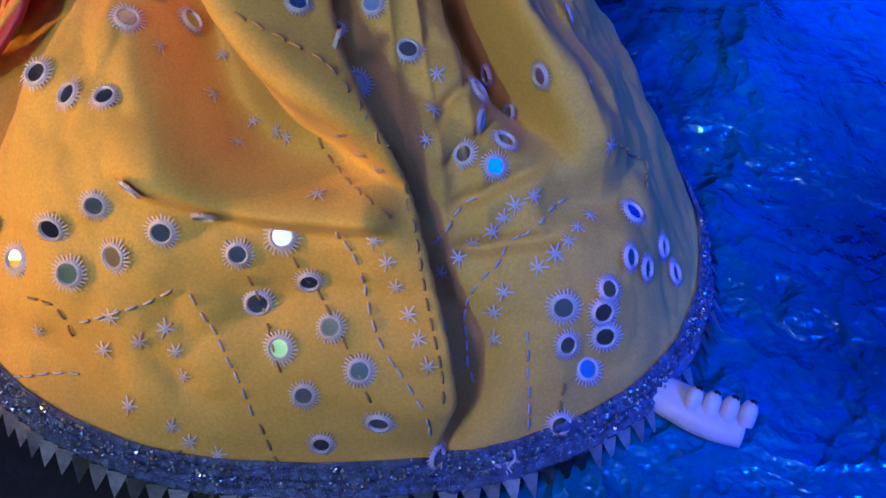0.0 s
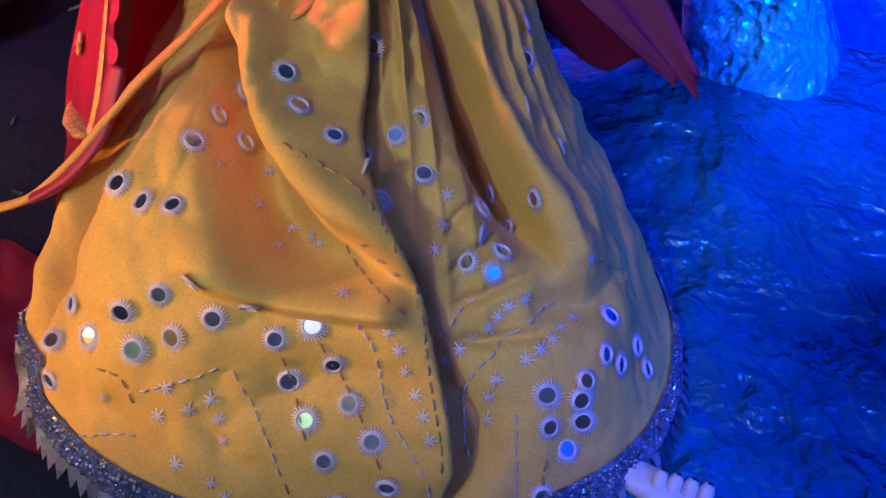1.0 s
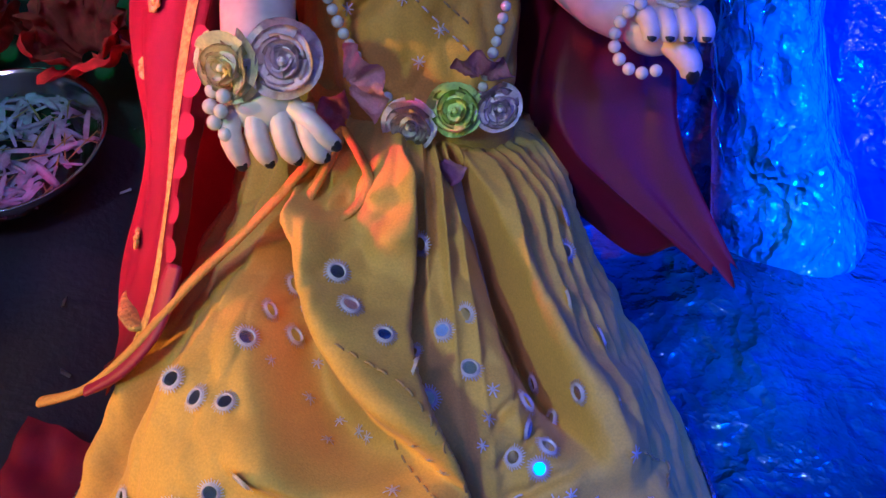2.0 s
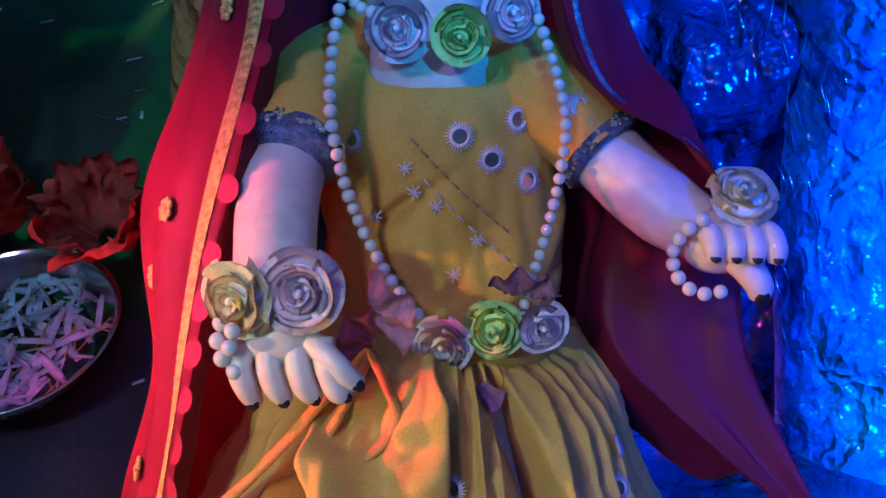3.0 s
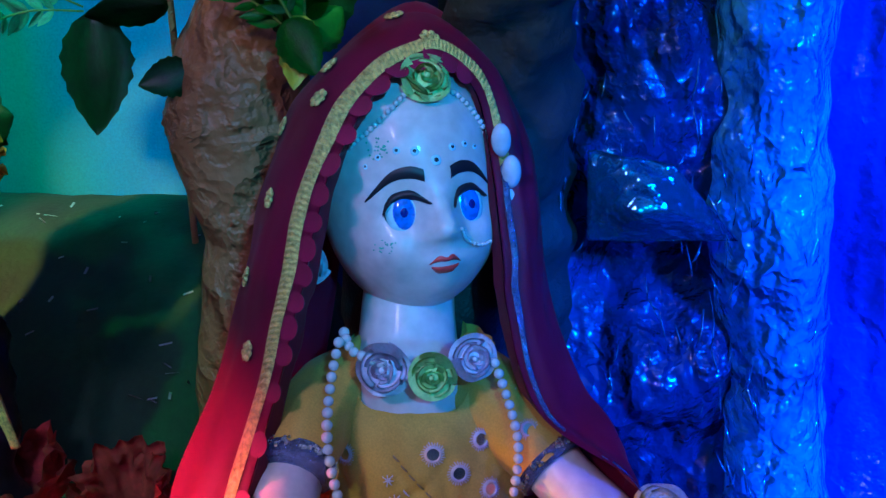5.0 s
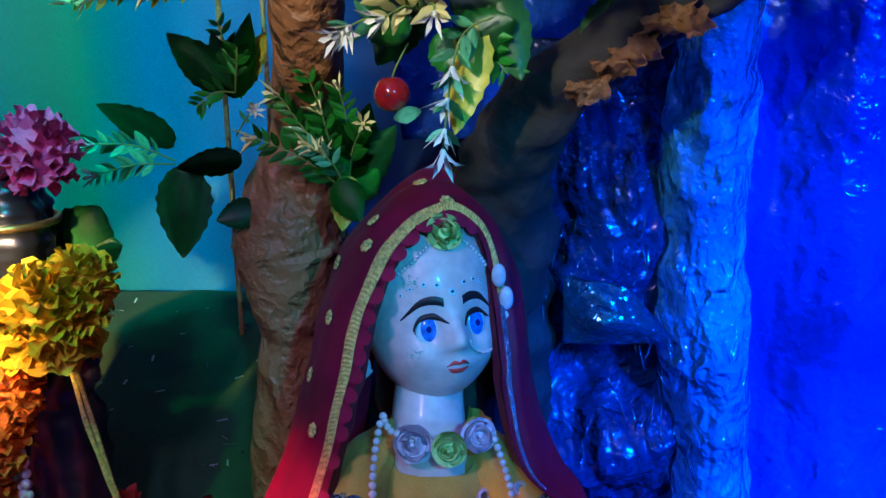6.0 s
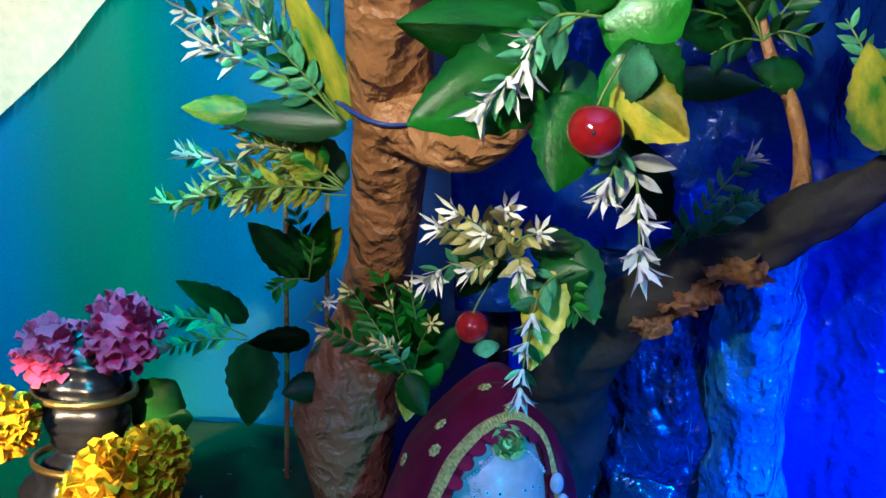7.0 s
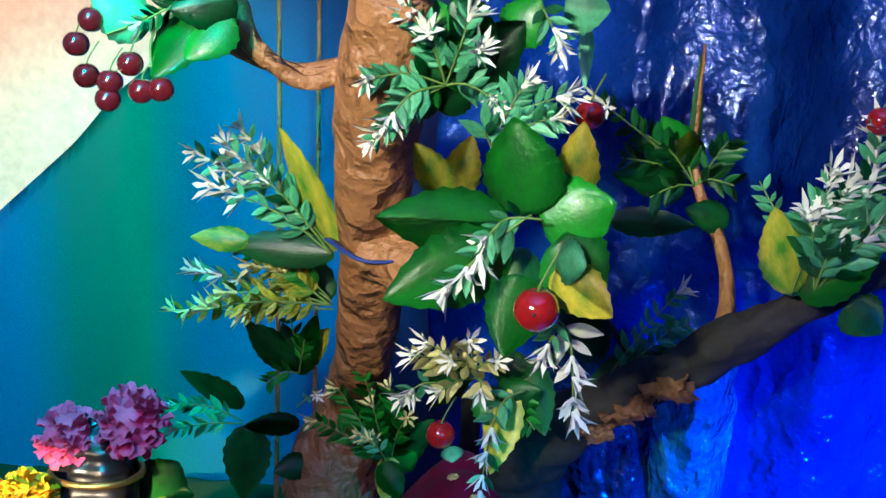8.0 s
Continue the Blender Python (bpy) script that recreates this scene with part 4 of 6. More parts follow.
def build_veil():
    veil = thing("veil", "red veil with gold braid draped over the head", "veil", (-0.046, 0.60, 0.2))
    bm = bmesh.new()
    sheet(bm, veil_point, 256, 44, thick=0.0006)
    own(part("veil_cloth", bm, M["veil"], veil, "thin red cloth"))
    f = VEIL[0]
    bm = bmesh.new()

    def braid(i0, i1, width, mname, label, name):
        bm = bmesh.new()

        def g(u, v):
            w = (i0 + (i1 - i0) * u) / 128
            p = veil_point(w, 0.05 + width * v)
            n = (p - Vector((-0.046, 0.62, 0.36)))
            n.normalize()
            knot = math.sin(u * (i1 - i0) * 13 + 5 * abs(v - 0.5))
            return p + n * (0.0012 + 0.0022 * math.sin(math.pi * v) ** 0.6 * (0.6 + 0.4 * knot))
        sheet(bm, g, (i1 - i0) * 10, 8)
        own(part(name, bm, M[mname], veil, label))
    braid(2, 76, 0.075, "gold", "rough gold braid", "gold_braid")
    braid(76, 112, 0.05, "braid", "thin silver braid", "silver_braid")
    # inner flap that hangs behind the braid
    bm = bmesh.new()

    def flap(u, v):
        w = 0.03 + 0.80 * u
        p = veil_point(w, 0.0)
        d = Vector((-0.046 - p.x, 0.60 - p.y, 0))
        d.normalize()
        width = 0.010 * smooth01(w / 0.1) * smooth01((0.86 - w) / 0.1) * (1 - 0.5 * smooth01((p.z - 0.40) / 0.08))
        return p + d * (0.001 + width * v) + Vector((0, 0.004 * v, 0.002 * math.sin(w * 160) * v))
    sheet(bm, flap, 160, 8, thick=0.0006)
    own(part("veil_flap", bm, M["veil"], veil))
    # scalloped edge
    me = None
    for k in range(26):
        i = 10 + 2.35 * k
        p = veil_point(i / 128, 0.0)
        d = (veil_point((i + 1) / 128, 0.0) - p).normalized()
        inward = (p - veil_point(i / 128, 0.08)).normalized()
        if me is None:
            bm = bmesh.new()
            bmesh.ops.create_cone(bm, cap_ends=True, segments=20, radius1=0.0066, radius2=0.0060, depth=0.0010)
            me = mesh_of("scallop", bm, M["veil"], False)
        n = d.cross(inward).normalized()
        put_mesh("scallop", me, aim(p - inward * 0.0022, n, d) @ Matrix.Diagonal((1.25, 0.85 + 0.2 * (k % 3) / 2, 1, 1)), veil)
    # small flowers sewn on
    bm = bmesh.new()
    for k in range(7):
        a = 6.2832 * k / 7
        ball(bm, (0.0030 * math.cos(a), 0.0030 * math.sin(a), 0.0006), 0.0017, (1, 1, 0.6), 6, 5)
    ball(bm, (0, 0, 0.001), 0.0016, (1, 1, 0.8), 6, 5)
    me = mesh_of("sewn_flower", bm, M["gold"])
    for w, q in ((0.10, 0.35), (0.20, 0.30), (0.27, 0.24), (0.31, 0.42), (0.36, 0.30), (0.40, 0.46), (0.44, 0.32), (0.485, 0.40), (0.50, 0.12), (0.16, 0.48), (0.42, 0.22)):
        p = veil_point(w, q)
        n = (veil_point(w + 0.01, q) - p).cross(veil_point(w, q + 0.03) - p).normalized()
        if n.y > 0:
            n = -n
        put_mesh("sewn_flower", me, aim(p + n * 0.0012, n) @ Matrix.Diagonal((1.35, 1.35, 1.2, 1)), veil, "gold sewn flower")
    return veil


veil = build_veil()

# ---- mirror work and stitching on the skirt ----
MIRRORS_LAP = [(0.245, 0.655), (0.221, 0.631), (0.232, 0.68), (0.205, 0.665), (0.187, 0.714), (0.177, 0.655), (0.158, 0.709), (0.169, 0.757), (0.196, 0.612), (0.237, 0.748), (0.25, 0.714), (0.244, 0.806), (0.254, 0.777), (0.26, 0.835), (0.249, 0.869), (0.264, 0.908), (0.251, 0.941), (0.282, 0.971), (0.135, 0.791), (0.162, 0.413), (0.126, 0.539), (0.148, 0.539), (0.169, 0.52)]
MIRRORS_SIDE = [(0.314, 0.583), (0.327, 0.612), (0.361, 0.553), (0.36, 0.481), (0.37, 0.52), (0.332, 0.51), (0.324, 0.544), (0.336, 0.587), (0.383, 0.801), (0.367, 0.825), (0.344, 0.82), (0.342, 0.869), (0.362, 0.883), (0.351, 0.917), (0.4, 0.757), (0.42, 0.84), (0.425, 0.893), (0.395, 0.835), (0.362, 0.849), (0.307, 0.99), (0.295, 0.427), (0.268, 0.461), (0.256, 0.413), (0.261, 0.393), (0.333, 0.971)]
MIRRORS_TOP = [(0.395, 0.35), (0.417, 0.437), (0.28, 0.359), (0.299, 0.335), (0.244, 0.364), (0.229, 0.321), (0.161, 0.359), (0.18, 0.389), (0.174, 0.326), (0.157, 0.306), (0.218, 0.267), (0.269, 0.204), (0.105, 0.859), (0.106, 0.927), (0.135, 0.791), (0.111, 0.777), (0.443, 0.195), (0.432, 0.263)]
STARS_SIDE = [(0.295, 0.728), (0.302, 0.714), (0.311, 0.699), (0.319, 0.689), (0.326, 0.68), (0.333, 0.67), (0.342, 0.665), (0.345, 0.748), (0.354, 0.743), (0.362, 0.733), (0.373, 0.728), (0.319, 0.772), (0.337, 0.757), (0.265, 0.66), (0.268, 0.689), (0.27, 0.723), (0.273, 0.762), (0.275, 0.796), (0.277, 0.83), (0.257, 0.524), (0.262, 0.549), (0.267, 0.568), (0.314, 0.796), (0.313, 0.835)]
STARS_LAP = [(0.207, 0.796), (0.198, 0.82), (0.211, 0.825), (0.214, 0.859), (0.187, 0.796), (0.206, 0.481), (0.226, 0.51), (0.238, 0.52), (0.242, 0.529), (0.224, 0.539), (0.211, 0.932), (0.217, 0.951), (0.226, 0.966), (0.252, 0.602), (0.195, 0.917), (0.308, 0.471), (0.301, 0.51), (0.295, 0.549), (0.39, 0.553), (0.389, 0.646), (0.15, 0.869), (0.183, 0.849), (0.201, 0.423), (0.18, 0.437)]
RUNNING = [[(0.255, 0.636), (0.261, 0.694), (0.264, 0.781), (0.27, 0.845), (0.279, 0.932)],
          [(0.213, 0.728), (0.224, 0.791), (0.232, 0.849), (0.237, 0.908)],
          [(0.213, 0.728), (0.199, 0.767), (0.171, 0.825)],
          [(0.321, 0.641), (0.305, 0.655), (0.292, 0.689)],
          [(0.37, 0.689), (0.352, 0.694), (0.331, 0.714), (0.314, 0.743), (0.304, 0.777), (0.301, 0.845), (0.302, 0.898)],
          [(0.327, 0.82), (0.324, 0.878), (0.318, 0.971)],
          [(0.13, 0.98), (0.155, 0.927), (0.168, 0.908)],
          [(0.293, 0.781), (0.294, 0.859), (0.293, 0.898)]]
BROWN_LINES = [[(0.224, 0.374), (0.25, 0.432), (0.268, 0.529), (0.28, 0.592)],
          [(0.249, 0.515), (0.255, 0.568), (0.269, 0.631)],
          [(0.276, 0.573), (0.276, 0.66), (0.28, 0.82), (0.28, 0.878)],
          [(0.226, 0.646), (0.237, 0.733), (0.245, 0.849)],
          [(0.246, 0.665), (0.257, 0.801), (0.262, 0.878)],
          [(0.237, 0.898), (0.243, 0.98)],
          [(0.34, 0.903), (0.335, 0.937), (0.333, 0.966)],
          [(0.395, 0.65), (0.437, 0.718), (0.423, 0.743)],
          [(0.14, 0.83), (0.161, 0.815), (0.169, 0.849)],
          [(0.17, 0.98), (0.19, 0.985), (0.217, 0.966)]]


def mirror_mesh(r=0.0040):
    """A round mirror held by a ring of buttonhole stitches."""
    bm = bmesh.new()
    bmesh.ops.create_cone(bm, cap_ends=True, segments=14, radius1=r, radius2=r * 0.96, depth=0.0006, matrix=Matrix.Translation((0, 0, 0.0005)))
    disc = mesh_of("mirror_disc", bm, M["mirror"], False)
    bm = bmesh.new()
    n = 26
    for k in range(n):
        a = 6.2832 * k / n
        r0, r1 = r * 0.86, r * (1.62 + 0.22 * ((k * 7) % 5) / 4)
        d, s = Vector((math.cos(a), math.sin(a), 0)), Vector((-math.sin(a + 0.5), math.cos(a + 0.5), 0))
        e = (d + s * 0.35).normalized()
        w = s * r * 0.10
        q = [d * r0 - w + Vector((0, 0, 0.0012)), d * r0 + w + Vector((0, 0, 0.0012)), d * r0 + e * (r1 - r0) + w * 0.6 + Vector((0, 0, 0.0003)), d * r0 + e * (r1 - r0) - w * 0.6 + Vector((0, 0, 0.0003))]
        bm.faces.new([bm.verts.new(p) for p in q])
    ringv = []
    for k in range(24):
        a = 6.2832 * k / 24
        ringv.append([bm.verts.new((rr * math.cos(a), rr * math.sin(a), z)) for rr, z in ((r * 0.84, 0.0008), (r * 0.96, 0.0016), (r * 1.14, 0.0012), (r * 1.24, 0.0002))])
    for k in range(24):
        for j in range(3):
            bm.faces.new((ringv[k][j], ringv[(k + 1) % 24][j], ringv[(k + 1) % 24][j + 1], ringv[k][j + 1]))
    ring = mesh_of("stitch_ring", bm, M["thread"], False)
    return disc, ring


DISC, RING = mirror_mesh()


def star_mesh():
    bm = bmesh.new()
    for k in range(7):
        a = 3.1416 * k / 7 * 2
        d, s = Vector((math.cos(a), math.sin(a), 0)), Vector((-math.sin(a), math.cos(a), 0))
        q = [d * 0.0004 + s * 0.0004, d * 0.0004 - s * 0.0004, d * (0.0032 + 0.0008 * (k % 2)) - s * 0.0003, d * (0.0032 + 0.0008 * (k % 2)) + s * 0.0003]
        bm.faces.new([bm.verts.new(p + Vector((0, 0, 0.0011 if i < 2 else 0.0005))) for i, p in enumerate(q)])
    ball(bm, (0, 0, 0.0006), 0.0009, (1, 1, 0.6), 6, 4)
    return mesh_of("stitched_star", bm, M["thread"], False)


STAR = star_mesh()


def dash_mesh(name, material, length):
    bm = bmesh.new()
    tube(bm, [(-length / 2, 0, 0.0001), (-length / 4, 0, 0.0007), (length / 4, 0, 0.0007), (length / 2, 0, 0.0001)], [0.0004, 0.00055, 0.00055, 0.0004], 5, 4, up=(0, 1, 0.1))
    return mesh_of(name, bm, material)


DASH, DASH_BROWN = dash_mesh("running_stitch", M["thread"], 0.0044), dash_mesh("brown_stitch", M["darkthread"], 0.0046)


def sew_mirror(parent, p, n, up, scale=1.0):
    ob = put_mesh("mirror", DISC, aim(p + n * 0.0006, n, up) @ Matrix.Diagonal((scale, scale, 1, 1)), parent, "small round mirror")
    ring = new("stitch_ring", RING)
    ring.parent = ob
    return ob


rng = random.Random(5)
for u, v in MIRRORS_LAP + MIRRORS_SIDE + MIRRORS_TOP:
    p, n, up = skirt_frame(u, v)
    n = (n + Vector((rng.uniform(-0.14, 0.14), rng.uniform(-0.14, 0.14), rng.uniform(-0.14, 0.14)))).normalized()
    sew_mirror(skirt, p, n, up, rng.uniform(0.88, 1.08))
for u, v in STARS_SIDE + STARS_LAP:
    p, n, up = skirt_frame(u, v)
    put_mesh("stitched_star", STAR, aim(p + n * 0.0003, n, up + Vector((rng.uniform(-1, 1), 0, 0))) @ Matrix.Diagonal((*[rng.uniform(0.85, 1.15)] * 2, 1, 1)), skirt)


def sew_line(parent, pts, me, name, step):
    line = spline([(u, v, 0) for u, v in pts], 60)
    walked, last = 0.0, skirt_point(line[0].x, line[0].y)
    for q in line[1:]:
        p = skirt_point(q.x, q.y)
        walked += (p - last).length
        if walked > step:
            walked -= step
            _, n, _ = skirt_frame(q.x, q.y)
            d = (p - last).normalized()
            put_mesh(name, me, aim(p + n * 0.0003, n, n.cross(d)), parent)
        last = p


for pts in RUNNING:
    sew_line(skirt, pts, DASH, "running_stitch", 0.0068)
for pts in BROWN_LINES:
    sew_line(skirt, pts, DASH_BROWN, "brown_stitch", 0.0072)

# mirrors and stitches on the blouse


def bodice_point(x, z):
    t = (z - 0.19) / 0.13
    c = max(-1, min(1, -(x + 0.040 + 0.003 * t) / 0.059))
    s = -math.sqrt(max(0, 1 - c * c))
    p = Vector((x, 0.515 + 0.045 * t + (0.052 - 0.010 * smooth01((t - 0.6) / 0.4)) * s - 0.002, z))
    return p, Vector((-c * 0.8, s, 0.25)).normalized()


for x, z in ((-0.078, 0.276), (-0.028, 0.281), (-0.014, 0.270), (-0.003, 0.284), (0.002, 0.257), (0.012, 0.270)):
    p, n = bodice_point(x, z)
    sew_mirror(blouse, p, n, Vector((0, 0, 1)), 1.0)
for k in range(10):
    p, n = bodice_point(-0.048 + 0.0045 * k, 0.279 - 0.0045 * k)
    put_mesh("brown_stitch", DASH_BROWN, aim(p + n * 0.0006, n, n.cross(Vector((1, 0, -1)))), blouse)
    p, n = bodice_point(-0.042 + 0.0050 * k, 0.262 - 0.0052 * k)
    put_mesh("running_stitch", DASH, aim(p + n * 0.0006, n, n.cross(Vector((1, 0, -1)))), blouse)
for x, z in ((-0.052, 0.268), (-0.048, 0.258), (-0.038, 0.252), (-0.020, 0.236), (-0.030, 0.222), (-0.066, 0.245)):
    p, n = bodice_point(x, z)
    put_mesh("stitched_star", STAR, aim(p + n * 0.0006, n), blouse)
for p, n in (((0.012, 0.520, 0.305), (0.2, -0.8, 0.6)), ((0.024, 0.506, 0.292), (0.2, -0.8, 0.6)), ((0.030, 0.502, 0.278), (0.3, -0.9, 0.3)), ((-0.104, 0.492, 0.300), (-0.2, -0.8, 0.6))):
    sew_mirror(blouse, Vector(p), Vector(n).normalized(), Vector((0, 0, 1)), 0.9)

# drawstring of the skirt
cord = thing("drawstring", "orange cotton cord tied in loose loops at the waist", "cord", (-0.07, 0.42, 0.19))
bm = bmesh.new()
tube(bm, [(-0.066, 0.443, 0.199), (-0.078, 0.422, 0.194), (-0.092, 0.404, 0.184), (-0.112, 0.388, 0.168), (-0.134, 0.372, 0.152), (-0.160, 0.356, 0.126), (-0.186, 0.350, 0.104), (-0.212, 0.352, 0.092)],
     [0.0028, 0.0030, 0.0030, 0.0030, 0.0034, 0.0036, 0.0036, 0.0040], 10, 60, flat=0.6, rough=0.2)
own(part("cord_end", bm, M["cord"], cord))
bm = bmesh.new()
tube(bm, [(-0.066, 0.443, 0.199), (-0.056, 0.425, 0.195), (-0.050, 0.412, 0.186), (-0.060, 0.400, 0.176), (-0.078, 0.394, 0.172), (-0.086, 0.392, 0.172), (-0.079, 0.404, 0.182), (-0.070, 0.424, 0.193), (-0.066, 0.443, 0.199)],
     [0.0027] * 9, 10, 64, flat=0.6, rough=0.2)
own(part("cord_loop", bm, M["cord"], cord))

# ---- pearls, roses and jewels ----


def pearl_string(name, label, pts, r, category="necklace", vary=0.06, mname="pearl"):
    ob = thing(name, label, category, pts[0])
    bm = bmesh.new()
    ball(bm, (0, 0, 0), 1.0, (1, 1, 1), 14, 10)
    me = mesh_of("pearl", bm, M[mname])
    line = spline(pts, 400)
    gone, last = 0.0, line[0]
    for p in line:
        gone += (p - last).length
        last = p
        if gone >= 2.02 * r:
            gone = 0.0
            s = r * (1 + rng.uniform(-vary, vary))
            put_mesh("pearl", me, Matrix.Translation(p) @ Matrix.Diagonal((s, s, s, 1)), ob)
    return ob


pearl_string("pearl_necklace", "long string of white pearls hanging to the waist", [
    (-0.079, 0.515, 0.345), (-0.082, 0.496, 0.325), (-0.082, 0.478, 0.302), (-0.078, 0.470, 0.276), (-0.072, 0.471, 0.250), (-0.062, 0.468, 0.228), (-0.050, 0.462, 0.212), (-0.040, 0.459, 0.203)], 0.0031)
pearl_string("pearl_necklace", "long string of white pearls hanging to the waist", [
    (0.004, 0.510, 0.336), (0.014, 0.500, 0.310), (0.019, 0.492, 0.288), (0.016, 0.482, 0.262), (0.010, 0.472, 0.238), (0.004, 0.464, 0.218), (0.001, 0.460, 0.206)], 0.0028)
pearl_string("pearl_choker", "short string of pearls round the neck", [(-0.082, 0.530, 0.342), (-0.074, 0.512, 0.336), (-0.064, 0.505, 0.334), (-0.050, 0.502, 0.330)], 0.0030)
bm = bmesh.new()
for k in range(9):
    a = 6.2832 * k / 9
    ball(bm, (0.0038 * math.cos(a), 0, 0.0038 * math.sin(a)), 0.0018, (1, 0.8, 1), 6, 5)
ball(bm, (0, -0.001, 0), 0.0030, (1, 0.8, 1), 8, 6)
jewel = solid("jewel", bm, M["gem"], "green cut glass cluster on the pearls", "jewel")
jewel.matrix_world = pose(-0.086, 0.489, 0.290)
pearl_string("pearl_bracelet", "pearl bracelet round the raised wrist", [
    (0.083, 0.462, 0.262), (0.074, 0.460, 0.258), (0.068, 0.461, 0.250), (0.066, 0.462, 0.240), (0.070, 0.460, 0.230), (0.078, 0.456, 0.226), (0.088, 0.455, 0.228)], 0.0033, "bracelet")
pearl_string("pearl_bracelet", "pearl bracelet round the lowered wrist", [
    (-0.112, 0.404, 0.246), (-0.116, 0.398, 0.240), (-0.116, 0.394, 0.233), (-0.113, 0.392, 0.226), (-0.108, 0.391, 0.223)], 0.0036, "bracelet")
pearl_string("pearl_bracelet", "pearl bracelet round the lowered wrist", [
    (-0.106, 0.398, 0.246), (-0.110, 0.392, 0.240), (-0.110, 0.389, 0.233)], 0.0034, "bracelet")


def on_face(x, z, lift):
    q = face_at(x, z)
    q.y -= lift
    return HEAD @ q


pearl_string("pearl_headband", "fine string of pearls across the brow", [on_face(-0.046, 0.010, 0.002), on_face(-0.040, 0.016, 0.002), on_face(-0.030, 0.024, 0.002), on_face(-0.018, 0.034, 0.002), on_face(-0.008, 0.042, 0.002)], 0.0016, "headband")
pearl_string("pearl_headband", "fine string of pearls across the brow", [on_face(0.042, -0.004, 0.002), on_face(0.040, 0.008, 0.002), on_face(0.034, 0.022, 0.002), on_face(0.022, 0.036, 0.002), on_face(0.010, 0.043, 0.002)], 0.0017, "headband")
pearl_string("nose_chain", "tiny pearl chain from the nose to the cheek", [on_face(0.008, -0.034, 0.002), on_face(0.013, -0.042, 0.003), on_face(0.021, -0.046, 0.003), on_face(0.029, -0.045, 0.003)], 0.0012, "nose ring")

# paint dots over the brows
dots = thing("brow_dots", "row of white dots with dark centres over the brows", "face gems", on_face(0, 0.012, 0))
bm = bmesh.new()
bmesh.ops.create_cone(bm, cap_ends=True, segments=16, radius1=0.0022, radius2=0.0016, depth=0.0006)
dot = mesh_of("dot", bm, M["eyewhite"], False)
bm = bmesh.new()
bmesh.ops.create_cone(bm, cap_ends=True, segments=14, radius1=0.0011, radius2=0.0009, depth=0.0012)
pupil = mesh_of("dot_centre", bm, M["brow"], False)
for x, z, s in ((0.0, 0.003, 1.35), (-0.011, 0.009, 1.1), (-0.020, 0.0105, 0.95), (-0.029, 0.008, 0.8), (-0.035, 0.004, 0.7), (0.0105, 0.009, 1.0), (0.019, 0.010, 0.85), (0.026, 0.008, 0.7)):
    p = on_face(x, z, 0.0005)
    ob = put_mesh("dot", dot, aim(p, HEAD.to_3x3() @ Vector((x * 14, -1, 0.15))) @ Matrix.Diagonal((s, s, 1, 1)), dots)
    c = new("dot_centre", pupil)
    c.parent = ob
bm = bmesh.new()
for k in range(26):
    q = on_face(-0.0275 + rng.gauss(0, 0.0022), 0.012 + rng.gauss(0, 0.0040), 0.0004)
    ball(bm, q, 0.0006, (1, 1, 1), 4, 3)
for k in range(22):
    q = on_face(-0.030 + rng.gauss(0, 0.0028), -0.040 + rng.gauss(0, 0.0022), 0.0004)
    ball(bm, q, 0.0005, (1, 1, 1), 4, 3)
solid("face_glitter", bm, M["gem"], "pinch of green glitter on brow and cheek", "glitter", kind="stuff")


def petal_mesh(name, material, r, width, height, curl):
    bm = bmesh.new()

    def f(u, v):
        a = (u - 0.5) * width
        edge = 1 - 0.35 * abs(2 * u - 1) ** 3
        z = height * v * edge
        rr = r * (0.42 + 0.58 * v ** 0.9) + curl * max(0, v - 0.6) ** 2 * 6
        return rr * math.cos(a), rr * math.sin(a), z + 0.06 * r * math.sin(a * 5)
    sheet(bm, f, 8, 6, thick=0.0014)
    return mesh_of(name, bm, material)


def rose(label, mname, place, face, r, group):
    ob = thing("foam_rose", label, "flower", place, group)
    rot = aim((0, 0, 0), face)
    for ring, (k, rr, w, h, c) in enumerate(((2, 0.18, 3.6, 0.52, 0.0), (3, 0.34, 2.9, 0.50, 0.02), (3, 0.50, 2.8, 0.44, 0.04), (4, 0.66, 2.2, 0.36, 0.06),
                                             (4, 0.82, 2.1, 0.27, 0.08), (5, 0.98, 1.8, 0.17, 0.10))):
        me = petal_mesh("petal", M[mname], r * rr, w, r * h, r * c)
        for i in range(k):
            m = Matrix.Translation(place) @ rot @ pose(0, 0, 0, rng.uniform(-13, 13), rng.uniform(-13, 13), 360 * i / k + 47 * ring + rng.uniform(-14, 14))
            put_mesh("petal", me, m, ob)
    bm = bmesh.new()
    ball(bm, (0, 0, r * 0.36), r * 0.12, (1, 1, 1.2), 10, 8)
    ball(bm, (0, 0, 0), r * 0.80, (1, 1, 0.22), 16, 8)
    bud = mesh_of("bud", bm, M[mname])
    put_mesh("bud", bud, Matrix.Translation(place) @ rot, ob)
    return ob


rose("lilac foam rose at the neck", "rose_lilac", (-0.054, 0.504, 0.328), (-0.1, -1, 0.25), 0.0145, "neck roses")
rose("lime green foam rose at the neck", "rose_green", (-0.027, 0.500, 0.326), (0.0, -1, 0.2), 0.0125, "neck roses")
rose("lilac foam rose at the neck", "rose_lilac", (-0.006, 0.508, 0.334), (0.4, -1, 0.2), 0.0125, "neck roses")
rose("lilac foam rose on the waist band", "rose_lilac", (-0.034, 0.455, 0.196), (-0.1, -1, 0.1), 0.0135, "waist roses")
rose("lime green foam rose on the waist band", "rose_green", (-0.011, 0.457, 0.204), (0.0, -1, 0.3), 0.0135, "waist roses")
